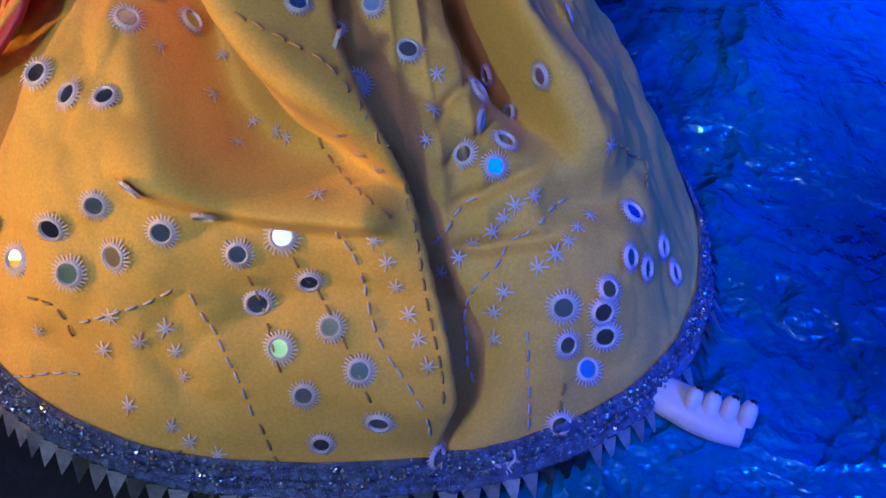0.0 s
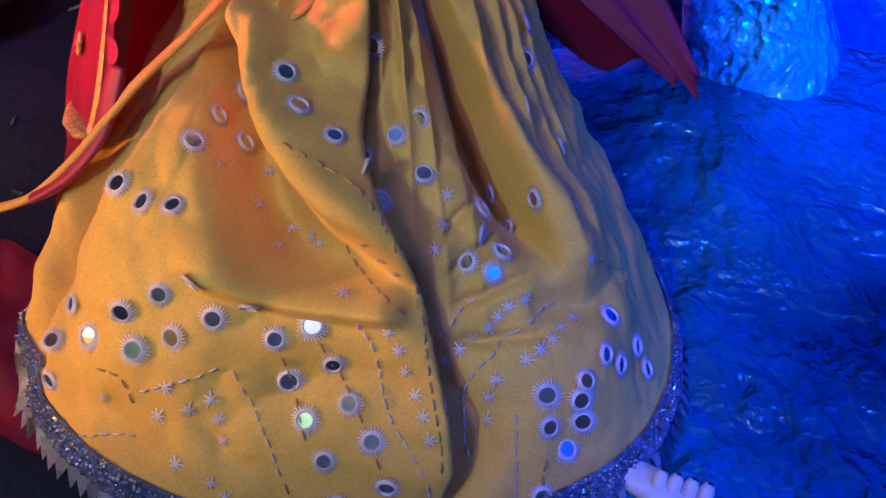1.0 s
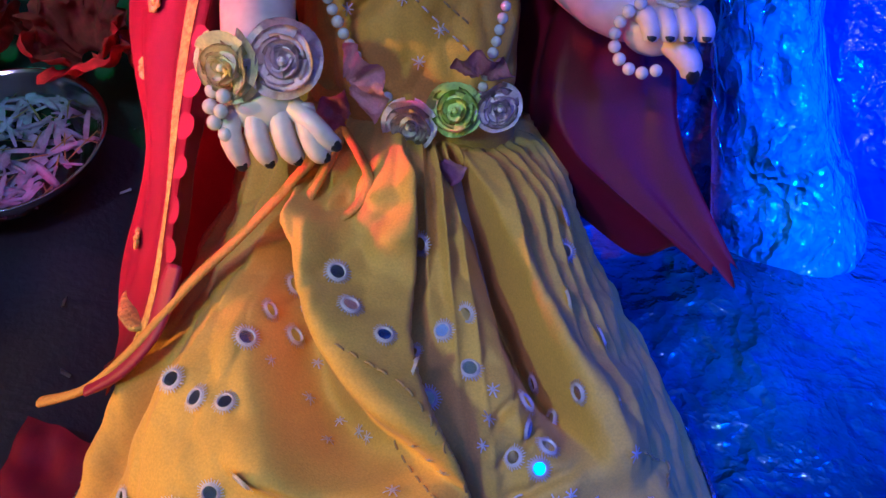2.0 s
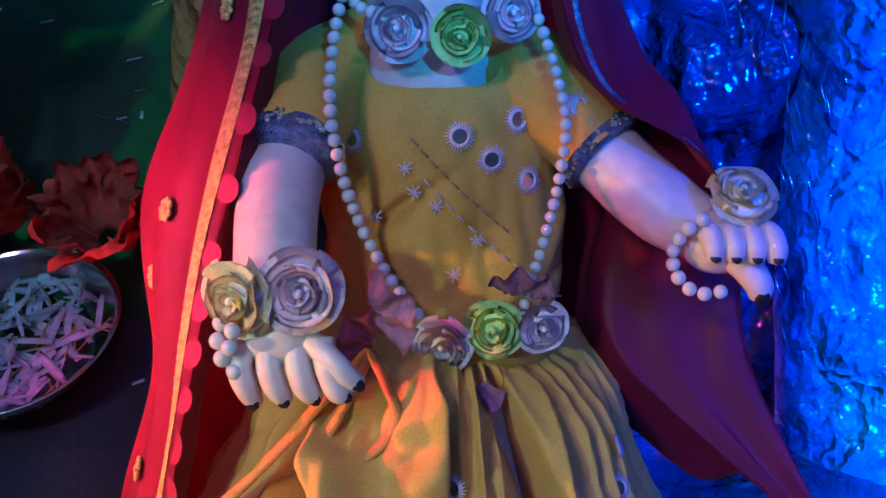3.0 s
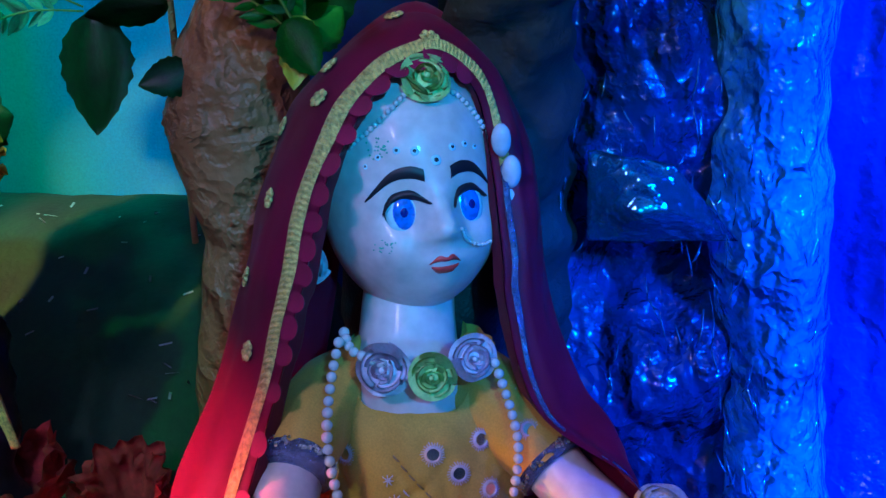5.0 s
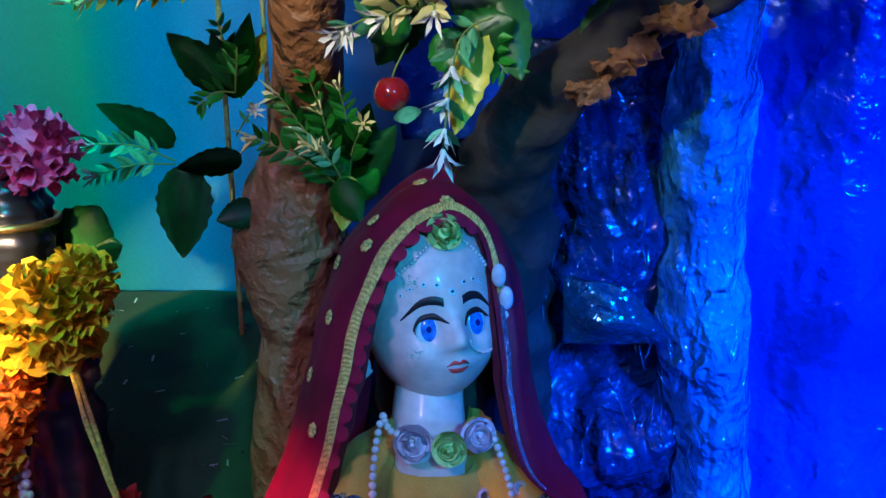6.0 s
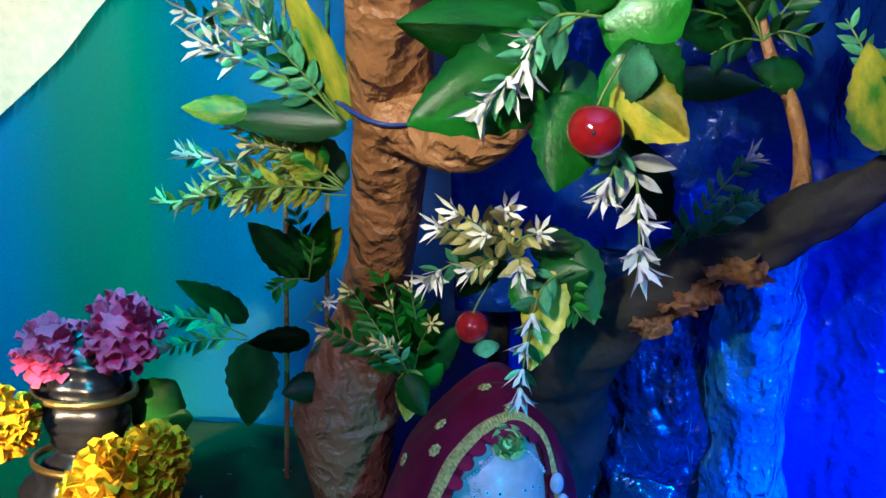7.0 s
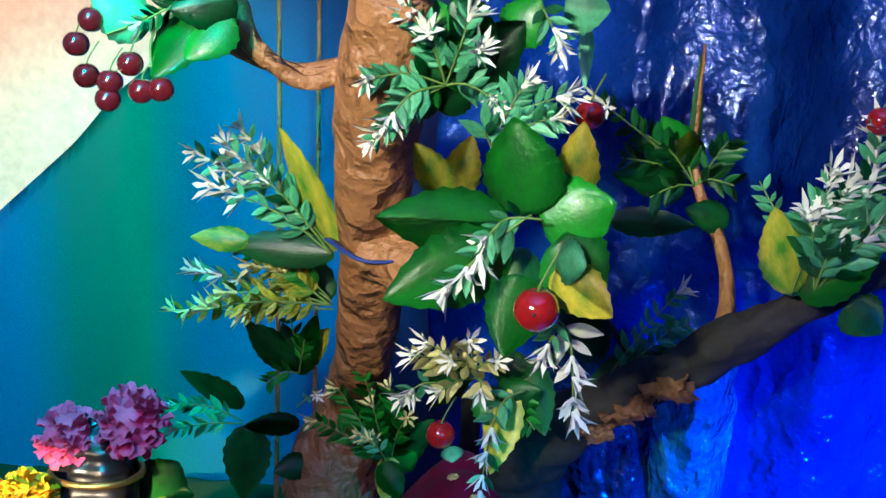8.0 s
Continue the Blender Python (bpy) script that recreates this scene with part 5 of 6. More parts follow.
rose("lilac foam rose on the waist band", "rose_lilac", (0.010, 0.462, 0.203), (0.4, -1, 0.1), 0.0125, "waist roses")
rose("lilac foam rose on the lowered wrist", "rose_lilac", (-0.083, 0.402, 0.256), (0.15, -1, 0.35), 0.0165, "wrist roses")
rose("cream foam rose on the lowered wrist", "rose_cream", (-0.107, 0.401, 0.253), (-0.4, -1, 0.2), 0.0160, "wrist roses")
rose("pale green foam rose on the raised wrist", "rose_cream", (0.094, 0.474, 0.264), (0.1, -0.4, 1), 0.0145, "wrist roses")
rose("lime green foam rose on the forehead", "rose_green", tuple(on_face(0.002, 0.047, 0.004)), HEAD.to_3x3() @ Vector((0, -1, 0.4)), 0.0140, "head roses")
rose("lilac foam rose at the ear", "rose_lilac", (-0.101, 0.552, 0.373), (-0.6, -1, 0.1), 0.0130, "head roses")
for z, x in ((0.442, 0.008), (0.424, 0.0135), (0.406, 0.0115)):
    bm = bmesh.new()
    ball(bm, (x, 0.560, z), 0.0095, (0.6, 0.5, 1.0), 14, 10)
    solid("ear_bead", bm, M["pearl"], "pale flat bead hanging beside the face", "bead", "ear beads")

# pink net bows between the roses
for p, f, s in (((-0.062, 0.448, 0.200), (-0.8, -1, 0.2), 1.1), ((-0.060, 0.418, 0.236), (0.7, -1, 0.2), 1.2), ((-0.020, 0.448, 0.182), (0, -1, -0.6), 0.9), ((0.002, 0.458, 0.219), (0.1, -1, 0.8), 0.9)):
    bm = bmesh.new()
    seed = rng.random() * 9

    def net(u, v):
        a = (u - 0.5) * 2.4
        r = 0.004 + 0.015 * v * s
        return r * math.sin(a) + 0.002 * noise.noise(Vector((u * 7, v * 5, seed))), 0.004 * math.sin(u * 19) * v + 0.003 * noise.noise(Vector((u * 9, v * 9, seed + 3))), r * math.cos(a)
    sheet(bm, net, 20, 8, thick=0.0003)
    me = mesh_of("net_bow", bm, M["net"])
    ob = tagged(new("net_bow", me), "crumpled pink net bow tucked behind roses", "bow", "net bows")
    ob.matrix_world = aim(p, Vector((f[0], -0.25, f[2])), (0, 1, 0))

# ---- leaves, blossom and fruit on the tree ----


def leaf_mesh(name, shape, teeth):
    """A unit leaf: length along z, folded at the midrib, with a toothed edge."""
    bm = bmesh.new()
    n = 14
    rows = []
    for i in range(n + 1):
        t = i / n
        w = shape(t) * (1 + (teeth if i % 2 else -teeth))
        bend = -0.10 * math.sin(t * 2.2)
        rows.append([bm.verts.new((k * w, 0.14 * abs(k) * w * 2 + bend + 0.02 * math.sin(t * 9) * abs(k), t)) for k in (-0.5, -0.25, 0, 0.25, 0.5)])
    for a, b in zip(rows, rows[1:]):
        for k in range(4):
            bm.faces.new((a[k], a[k + 1], b[k + 1], b[k]))
    bmesh.ops.solidify(bm, geom=bm.faces[:], thickness=0.008)
    me = bpy.data.meshes.new(name)
    for f in bm.faces:
        f.smooth = True
    bm.to_mesh(me)
    bm.free()
    return me


def broad(t):
    return max(0.03, math.sin(math.pi * min(1, t * 0.97 + 0.03) ** 0.75) ** 0.8)


def lance(t):
    return max(0.03, math.sin(math.pi * (t * 0.96 + 0.02) ** 0.85))


LEAVES = {}


def leaf_kind(kind, mname):
    if (kind, mname) not in LEAVES:
        me = leaf_mesh("leaf", broad if kind == "broad" else lance, 0.05 if kind == "broad" else 0.0)
        me.materials.append(M[mname])
        LEAVES[kind, mname] = me
    return LEAVES[kind, mname]


def blossom_mesh(mname):
    """A small star of pointed petals."""
    bm = bmesh.new()
    for k in range(6):
        a = 6.2832 * k / 6
        d, s = Vector((math.cos(a), math.sin(a), 0)), Vector((-math.sin(a), math.cos(a), 0))
        z = Vector((0, 0, 1))
        q = [d * 0.05, d * 0.45 + s * 0.15 + z * 0.55, d * 0.85 + z * (0.6 + 0.2 * (k % 3)), d * 0.45 - s * 0.15 + z * 0.55]
        q.append(d * 0.45 + z * 0.45)
        v = [bm.verts.new(p) for p in q]
        bm.faces.new((v[0], v[1], v[4]))
        bm.faces.new((v[0], v[4], v[3]))
        bm.faces.new((v[1], v[2], v[4]))
        bm.faces.new((v[4], v[2], v[3]))
    ball(bm, (0, 0, 0.15), 0.16, (1, 1, 1.3), 6, 5)
    return mesh_of("blossom", bm, M[mname])


BLOSSOMS = {"blossom": blossom_mesh("blossom"), "blossomyellow": blossom_mesh("blossomyellow")}
crng = random.Random(11)


def clump(label):
    return thing("foliage_spray", label, "foliage", (-0.1, 0.6, 0.6), "foliage sprays")


def leaf(parent, base, tip, width, mname, twist=0.0):
    base, tip = Vector(base), Vector(tip)
    d = tip - base
    up = Vector((twist + crng.uniform(-0.25, 0.25), 1, crng.uniform(-0.35, 0.1)))
    put_mesh("leaf", leaf_kind("broad", mname), aim(base, d, up) @ Matrix.Diagonal((width, width, d.length, 1)), parent)


def stem(parent, pts, r=0.0013):
    bm = bmesh.new()
    tube(bm, pts, [r, r, r * 0.7], 6, 12)
    own(part("stem", bm, M["stem"], parent))


def sprig(parent, base, tip, n, size, mname, fname, flowers, sag=0.0):
    """A thin stem with leaves in pairs and blossom towards its end."""
    base, tip = Vector(base), Vector(tip)
    mid = (base + tip) / 2 + Vector((crng.uniform(-0.006, 0.006), crng.uniform(-0.01, 0.004), 0.006 + sag))
    pts = [base, mid, tip]
    stem(parent, pts, 0.0009)
    line = spline(pts, 24)
    for k in range(n):
        i = int(24 * (0.25 + 0.72 * (k + 0.5) / n))
        d = (line[min(i + 1, 24)] - line[i - 1]).normalized()
        for side in (-1, 1):
            out = d.cross(Vector((0, 1, 0))).normalized() * side
            way = (d * 0.75 + out * crng.uniform(0.6, 1.0) + Vector((0, crng.uniform(-0.7, 0.3), 0))).normalized()
            s = size * crng.uniform(0.7, 1.15) * (1 - 0.35 * k / n)
            put_mesh("leaf", leaf_kind("lance", mname), aim(line[i], way, Vector((crng.uniform(-0.4, 0.4), 1, 0))) @ Matrix.Diagonal((s * 0.36, s * 0.36, s, 1)), parent)
    for k in range(flowers):
        i = 24 - 3 * k
        way = (line[24] - line[20]).normalized() + Vector((crng.uniform(-0.7, 0.7), crng.uniform(-1.0, 0.1), crng.uniform(-0.6, 0.6)))
        s = size * crng.uniform(0.50, 0.75)
        put_mesh("blossom", BLOSSOMS[fname], aim(line[i], way) @ Matrix.Diagonal((s, s, s * 1.2, 1)), parent)


def cherry(place, r, mname):
    ob = thing("cherry" if mname == "cherry" else "berry", "glossy red cherry hanging among leaves" if mname == "cherry" else "glossy dark red berry in a hanging bunch",
               "cherry" if mname == "cherry" else "berry", place, "red fruit")
    bm = bmesh.new()
    ball(bm, (0, 0, 0), r, (1, 1, 0.97), 28, 20)
    for q in bm.verts:
        q.co.z -= 0.22 * r * gauss(Vector((q.co.x, q.co.y)).length, r * 0.22) * (1 if q.co.z > 0 else -0.3)
    part("fruit", bm, M[mname], ob)
    bm = bmesh.new()
    tube(bm, [(0, 0, r * 0.75), (r * 0.3, 0, r * 1.5), (r * 0.9, r * 0.4, r * 2.6)], [r * 0.07, r * 0.06, r * 0.06], 6, 8)
    part("stalk", bm, M["stem"], ob)
    bm = bmesh.new()
    ball(bm, (-r * 0.08, -r * 0.98, r * 0.02), r * 0.09, (1, 0.5, 1), 8, 6)
    part("fruit_eye", bm, M["brow"], ob)


bush = clump("spray of pale leaves and white blossom on the trunk")
sprig(bush, (-0.166, 0.560, 0.727), (-0.295, 0.580, 0.809), 7, 0.024, "leafpale", "blossom", 4, 0)
sprig(bush, (-0.166, 0.560, 0.727), (-0.247, 0.560, 0.833), 6, 0.024, "leafpale", "blossom", 3, 0)
leaf(bush, (-0.164, 0.555, 0.730), (-0.211, 0.550, 0.839), 0.036, "leafyellow", 0.5)
leaf(bush, (-0.164, 0.555, 0.729), (-0.266, 0.560, 0.731), 0.034, "leafdark", -0.3)
leaf(bush, (-0.242, 0.556, 0.736), (-0.294, 0.556, 0.736), 0.024, "leafyellow", 0.2)
leaf(bush, (-0.166, 0.560, 0.729), (-0.215, 0.570, 0.778), 0.034, "leaf", 0.2)

bush = clump("spray of yellow green leaves and small white flowers")
sprig(bush, (-0.173, 0.600, 0.665), (-0.330, 0.610, 0.651), 9, 0.022, "leafyellow", "blossomyellow", 3, 0)
sprig(bush, (-0.174, 0.600, 0.669), (-0.310, 0.610, 0.692), 8, 0.02, "leafpale", "blossom", 4, 0)
sprig(bush, (-0.175, 0.600, 0.672), (-0.268, 0.610, 0.716), 7, 0.02, "leaf", "blossomyellow", 2, 0)
sprig(bush, (-0.176, 0.600, 0.674), (-0.233, 0.600, 0.715), 8, 0.024, "leaf", "blossomyellow", 0, 0)
leaf(bush, (-0.177, 0.610, 0.672), (-0.244, 0.620, 0.721), 0.045, "leafdark", 0.2)
sprig(bush, (-0.175, 0.595, 0.670), (-0.273, 0.590, 0.677), 6, 0.024, "leafyellow", "blossomyellow", 2, 0)
sprig(bush, (-0.175, 0.595, 0.670), (-0.246, 0.590, 0.705), 6, 0.024, "leafyellow", "blossomyellow", 2, 0)
sprig(bush, (-0.175, 0.595, 0.670), (-0.257, 0.590, 0.658), 6, 0.024, "leafyellow", "blossomyellow", 2, 0)
sprig(bush, (-0.175, 0.595, 0.670), (-0.219, 0.590, 0.701), 6, 0.024, "leafyellow", "blossomyellow", 2, 0)
sprig(bush, (-0.175, 0.595, 0.670), (-0.290, 0.590, 0.662), 6, 0.024, "leafyellow", "blossomyellow", 2, 0)
sprig(bush, (-0.167, 0.555, 0.728), (-0.270, 0.550, 0.784), 5, 0.026, "leafpale", "blossom", 3, 0)
sprig(bush, (-0.167, 0.555, 0.728), (-0.259, 0.550, 0.819), 5, 0.026, "leafpale", "blossom", 3, 0)
sprig(bush, (-0.167, 0.555, 0.728), (-0.235, 0.550, 0.800), 5, 0.026, "leafpale", "blossom", 3, 0)
sprig(bush, (-0.227, 0.690, 0.569), (-0.260, 0.680, 0.558), 5, 0.02, "leaf", "blossom", 0, 0)
sprig(bush, (-0.227, 0.690, 0.569), (-0.219, 0.680, 0.609), 5, 0.02, "leaf", "blossom", 0, 0)

bush = clump("dark glossy leaves low on the trunk")
leaf(bush, (-0.235, 0.700, 0.571), (-0.284, 0.690, 0.621), 0.036, "leafdark", 0)
leaf(bush, (-0.232, 0.700, 0.565), (-0.204, 0.680, 0.637), 0.034, "leaf", 0.4)
leaf(bush, (-0.231, 0.710, 0.562), (-0.247, 0.700, 0.620), 0.03, "leafdark", 0)
leaf(bush, (-0.232, 0.700, 0.572), (-0.194, 0.690, 0.620), 0.03, "leafyellow", 0.3)
sprig(bush, (-0.228, 0.710, 0.561), (-0.244, 0.710, 0.630), 5, 0.02, "leafdark", "blossom", 0, 0)

bush = clump("broad leaf and blue green spray beside the trunk")
leaf(bush, (-0.229, 0.700, 0.509), (-0.290, 0.700, 0.501), 0.026, "leafdark", 0.2)
leaf(bush, (-0.284, 0.700, 0.501), (-0.289, 0.695, 0.418), 0.052, "leafdark", 0)
leaf(bush, (-0.290, 0.700, 0.523), (-0.358, 0.700, 0.560), 0.034, "leafdark", 0.1)
sprig(bush, (-0.290, 0.700, 0.507), (-0.368, 0.690, 0.525), 9, 0.02, "leafpale", "blossom", 2, 0)
sprig(bush, (-0.290, 0.700, 0.504), (-0.362, 0.690, 0.496), 7, 0.02, "leafpale", "blossom", 1, 0)
sprig(bush, (-0.229, 0.690, 0.531), (-0.202, 0.660, 0.557), 2, 0.014, "leafpale", "blossom", 2, 0)
leaf(bush, (-0.220, 0.710, 0.461), (-0.257, 0.700, 0.451), 0.03, "leafdark", 0)

bush = clump("thick green spray with small yellow flowers on the trunk")
sprig(bush, (-0.124, 0.660, 0.483), (-0.152, 0.640, 0.594), 9, 0.024, "leaf", "blossomyellow", 1, 0)
sprig(bush, (-0.124, 0.660, 0.483), (-0.175, 0.640, 0.572), 9, 0.024, "leaf", "blossomyellow", 1, 0)
sprig(bush, (-0.124, 0.660, 0.483), (-0.124, 0.640, 0.575), 9, 0.024, "leaf", "blossomyellow", 1, 0)
sprig(bush, (-0.124, 0.660, 0.483), (-0.106, 0.640, 0.547), 9, 0.024, "leaf", "blossomyellow", 1, 0)
sprig(bush, (-0.124, 0.660, 0.483), (-0.197, 0.640, 0.537), 9, 0.024, "leaf", "blossomyellow", 1, 0)
sprig(bush, (-0.124, 0.660, 0.483), (-0.140, 0.640, 0.556), 9, 0.024, "leaf", "blossomyellow", 1, 0)
sprig(bush, (-0.122, 0.640, 0.492), (-0.148, 0.620, 0.534), 5, 0.02, "leafpale", "blossomyellow", 4, 0)
leaf(bush, (-0.130, 0.660, 0.482), (-0.079, 0.650, 0.545), 0.036, "leafdark", 0)
leaf(bush, (-0.125, 0.665, 0.474), (-0.103, 0.660, 0.563), 0.036, "leaf", 0)
leaf(bush, (-0.122, 0.640, 0.504), (-0.125, 0.630, 0.459), 0.03, "leafyellow", 0.3)
leaf(bush, (-0.128, 0.630, 0.502), (-0.107, 0.620, 0.469), 0.03, "leaf", 0)
leaf(bush, (-0.124, 0.660, 0.483), (-0.167, 0.660, 0.559), 0.03, "leafdark", 0)
leaf(bush, (-0.124, 0.660, 0.483), (-0.095, 0.650, 0.508), 0.03, "leaf", 0)

bush = clump("tangle of cream blossom, curled stems and leaves")
sprig(bush, (-0.038, 0.500, 0.640), (-0.080, 0.470, 0.667), 4, 0.022, "blossomyellow", "blossom", 1, 0)
sprig(bush, (-0.038, 0.500, 0.640), (-0.069, 0.470, 0.677), 4, 0.022, "blossomyellow", "blossom", 1, 0)
sprig(bush, (-0.038, 0.500, 0.640), (-0.037, 0.470, 0.681), 4, 0.022, "blossomyellow", "blossom", 1, 0)
sprig(bush, (-0.038, 0.500, 0.640), (-0.050, 0.470, 0.664), 4, 0.022, "blossomyellow", "blossom", 1, 0)
sprig(bush, (-0.038, 0.500, 0.640), (-0.014, 0.470, 0.666), 4, 0.022, "blossomyellow", "blossom", 1, 0)
sprig(bush, (-0.038, 0.500, 0.640), (-0.026, 0.470, 0.642), 4, 0.022, "blossomyellow", "blossom", 1, 0)
sprig(bush, (-0.038, 0.500, 0.640), (-0.058, 0.470, 0.639), 4, 0.022, "blossomyellow", "blossom", 1, 0)
sprig(bush, (-0.056, 0.500, 0.634), (-0.089, 0.480, 0.629), 2, 0.02, "leafpale", "blossom", 3, 0)
sprig(bush, (0.010, 0.490, 0.637), (-0.023, 0.470, 0.554), 6, 0.022, "leafpale", "blossom", 4, 0.02)
sprig(bush, (-0.004, 0.500, 0.628), (0.019, 0.500, 0.599), 5, 0.022, "leaf", "blossom", 0, 0)
leaf(bush, (-0.013, 0.500, 0.617), (0.024, 0.500, 0.635), 0.04, "leafdark", 0)
leaf(bush, (-0.004, 0.500, 0.633), (-0.015, 0.490, 0.561), 0.036, "leafyellow", 0.3)
leaf(bush, (-0.028, 0.510, 0.627), (-0.003, 0.500, 0.598), 0.034, "leaf", 0)
leaf(bush, (-0.052, 0.510, 0.621), (-0.076, 0.500, 0.648), 0.034, "leaf", 0.3)
leaf(bush, (-0.050, 0.500, 0.579), (-0.048, 0.490, 0.568), 0.02, "leafpale", 0)
leaf(bush, (-0.020, 0.510, 0.648), (0.018, 0.510, 0.651), 0.03, "leafdark", 0)
leaf(bush, (-0.044, 0.520, 0.648), (-0.072, 0.520, 0.605), 0.034, "leafdark", 0)
leaf(bush, (0.009, 0.510, 0.655), (0.028, 0.500, 0.595), 0.035, "leafdark", 0.3)

bush = clump("cluster of broad bright green leaves with a red cherry")
leaf(bush, (0.004, 0.340, 0.808), (-0.005, 0.340, 0.871), 0.056, "leaf", 0.1)
leaf(bush, (-0.007, 0.340, 0.802), (-0.092, 0.330, 0.803), 0.046, "leaf", 0.35)
leaf(bush, (-0.006, 0.330, 0.788), (-0.084, 0.320, 0.752), 0.052, "leaf", -0.3)
leaf(bush, (0.015, 0.340, 0.802), (0.061, 0.340, 0.819), 0.056, "leaf", 0.2)
leaf(bush, (0.023, 0.335, 0.792), (0.057, 0.330, 0.761), 0.05, "leaf", -0.2)
leaf(bush, (0.006, 0.330, 0.770), (-0.006, 0.320, 0.719), 0.042, "leaf", 0)
leaf(bush, (0.024, 0.330, 0.774), (0.063, 0.325, 0.748), 0.036, "leafyellow", 0)
leaf(bush, (0.025, 0.330, 0.782), (0.045, 0.320, 0.781), 0.03, "leafpale", 0.3)
leaf(bush, (0.033, 0.350, 0.816), (0.039, 0.350, 0.869), 0.03, "leafyellow", 0.4)
leaf(bush, (-0.002, 0.340, 0.786), (0.011, 0.330, 0.744), 0.03, "leafdark", 0)
leaf(bush, (-0.049, 0.400, 0.808), (-0.035, 0.400, 0.852), 0.03, "leafyellow", 0.5)
leaf(bush, (-0.053, 0.400, 0.807), (-0.076, 0.400, 0.846), 0.03, "leafyellow", 0.5)
sprig(bush, (0.008, 0.320, 0.812), (-0.043, 0.310, 0.764), 5, 0.022, "leafpale", "blossom", 4, 0)
sprig(bush, (0.015, 0.320, 0.809), (-0.019, 0.310, 0.798), 4, 0.022, "leafpale", "blossom", 1, 0)
sprig(bush, (0.026, 0.335, 0.743), (0.042, 0.330, 0.680), 4, 0.024, "blossom", "blossom", 4, 0.01)
sprig(bush, (0.028, 0.335, 0.743), (0.020, 0.330, 0.717), 3, 0.018, "leafpale", "blossom", 3, 0)

bush = clump("thin blue green spray on the dark branch")
sprig(bush, (0.074, 0.560, 0.617), (0.136, 0.560, 0.709), 8, 0.02, "leafpale", "blossom", 1, 0)
sprig(bush, (0.074, 0.560, 0.617), (0.134, 0.560, 0.678), 8, 0.022, "leafpale", "blossom", 0, 0)
leaf(bush, (0.065, 0.450, 0.678), (0.035, 0.440, 0.741), 0.04, "leafdark", 0)
leaf(bush, (0.070, 0.560, 0.617), (0.131, 0.560, 0.657), 0.035, "leafdark", 0)
sprig(bush, (0.108, 0.570, 0.642), (0.150, 0.570, 0.679), 6, 0.018, "leafpale", "blossom", 0, 0)

bush = clump("leafy twig end with dark leaves")
sprig(bush, (0.150, 0.610, 0.796), (0.096, 0.600, 0.844), 5, 0.026, "leafdark", "blossom", 0, 0)
sprig(bush, (0.150, 0.610, 0.796), (0.121, 0.600, 0.836), 5, 0.026, "leafdark", "blossom", 0, 0)
sprig(bush, (0.150, 0.610, 0.796), (0.174, 0.600, 0.838), 5, 0.026, "leafdark", "blossom", 0, 0)
sprig(bush, (0.150, 0.610, 0.796), (0.183, 0.600, 0.799), 5, 0.026, "leafdark", "blossom", 0, 0)
sprig(bush, (0.150, 0.610, 0.796), (0.110, 0.600, 0.785), 5, 0.026, "leafdark", "blossom", 0, 0)
sprig(bush, (0.151, 0.620, 0.799), (0.059, 0.580, 0.869), 7, 0.026, "leafdark", "blossom", 2, 0)
sprig(bush, (0.151, 0.620, 0.799), (0.083, 0.600, 0.819), 6, 0.026, "leafdark", "blossom", 0, 0)
leaf(bush, (0.147, 0.610, 0.811), (0.115, 0.600, 0.858), 0.036, "leaf", 0)
leaf(bush, (0.142, 0.610, 0.800), (0.074, 0.590, 0.805), 0.03, "leafdark", 0)
leaf(bush, (0.149, 0.620, 0.799), (0.147, 0.620, 0.914), 0.012, "leafdark", 0)
leaf(bush, (0.142, 0.610, 0.810), (0.140, 0.600, 0.846), 0.034, "leafyellow", 0)
leaf(bush, (0.077, 0.600, 0.763), (0.152, 0.600, 0.762), 0.028, "leafdark", 0)
leaf(bush, (0.181, 0.600, 0.768), (0.141, 0.600, 0.776), 0.03, "leafdark", 0)

bush = clump("white blossom and variegated leaves at the branch end")
sprig(bush, (0.236, 0.510, 0.727), (0.222, 0.500, 0.792), 6, 0.03, "leafpale", "blossom", 2, 0)
sprig(bush, (0.236, 0.510, 0.727), (0.249, 0.500, 0.816), 6, 0.03, "leafpale", "blossom", 2, 0)
sprig(bush, (0.236, 0.510, 0.727), (0.271, 0.500, 0.777), 6, 0.03, "leafpale", "blossom", 2, 0)
sprig(bush, (0.236, 0.510, 0.727), (0.246, 0.500, 0.771), 6, 0.03, "leafpale", "blossom", 2, 0)
leaf(bush, (0.218, 0.510, 0.726), (0.196, 0.500, 0.798), 0.04, "leafyellow", 0.4)
leaf(bush, (0.216, 0.520, 0.723), (0.241, 0.520, 0.785), 0.036, "leafpale", 0)
sprig(bush, (0.218, 0.510, 0.724), (0.236, 0.500, 0.824), 6, 0.026, "leafpale", "blossom", 5, 0)
sprig(bush, (0.251, 0.510, 0.747), (0.270, 0.500, 0.861), 7, 0.028, "leafpale", "blossom", 5, 0)
sprig(bush, (0.221, 0.520, 0.724), (0.189, 0.530, 0.813), 6, 0.02, "leafpale", "blossom", 0, 0)
leaf(bush, (0.227, 0.510, 0.722), (0.283, 0.500, 0.773), 0.04, "leaf", 0)
leaf(bush, (0.240, 0.500, 0.784), (0.279, 0.500, 0.809), 0.04, "leafpale", 0)
leaf(bush, (0.266, 0.520, 0.717), (0.295, 0.520, 0.695), 0.04, "leafdark", 0)
sprig(bush, (0.254, 0.500, 0.776), (0.294, 0.500, 0.796), 6, 0.026, "leafpale", "blossom", 4, 0)

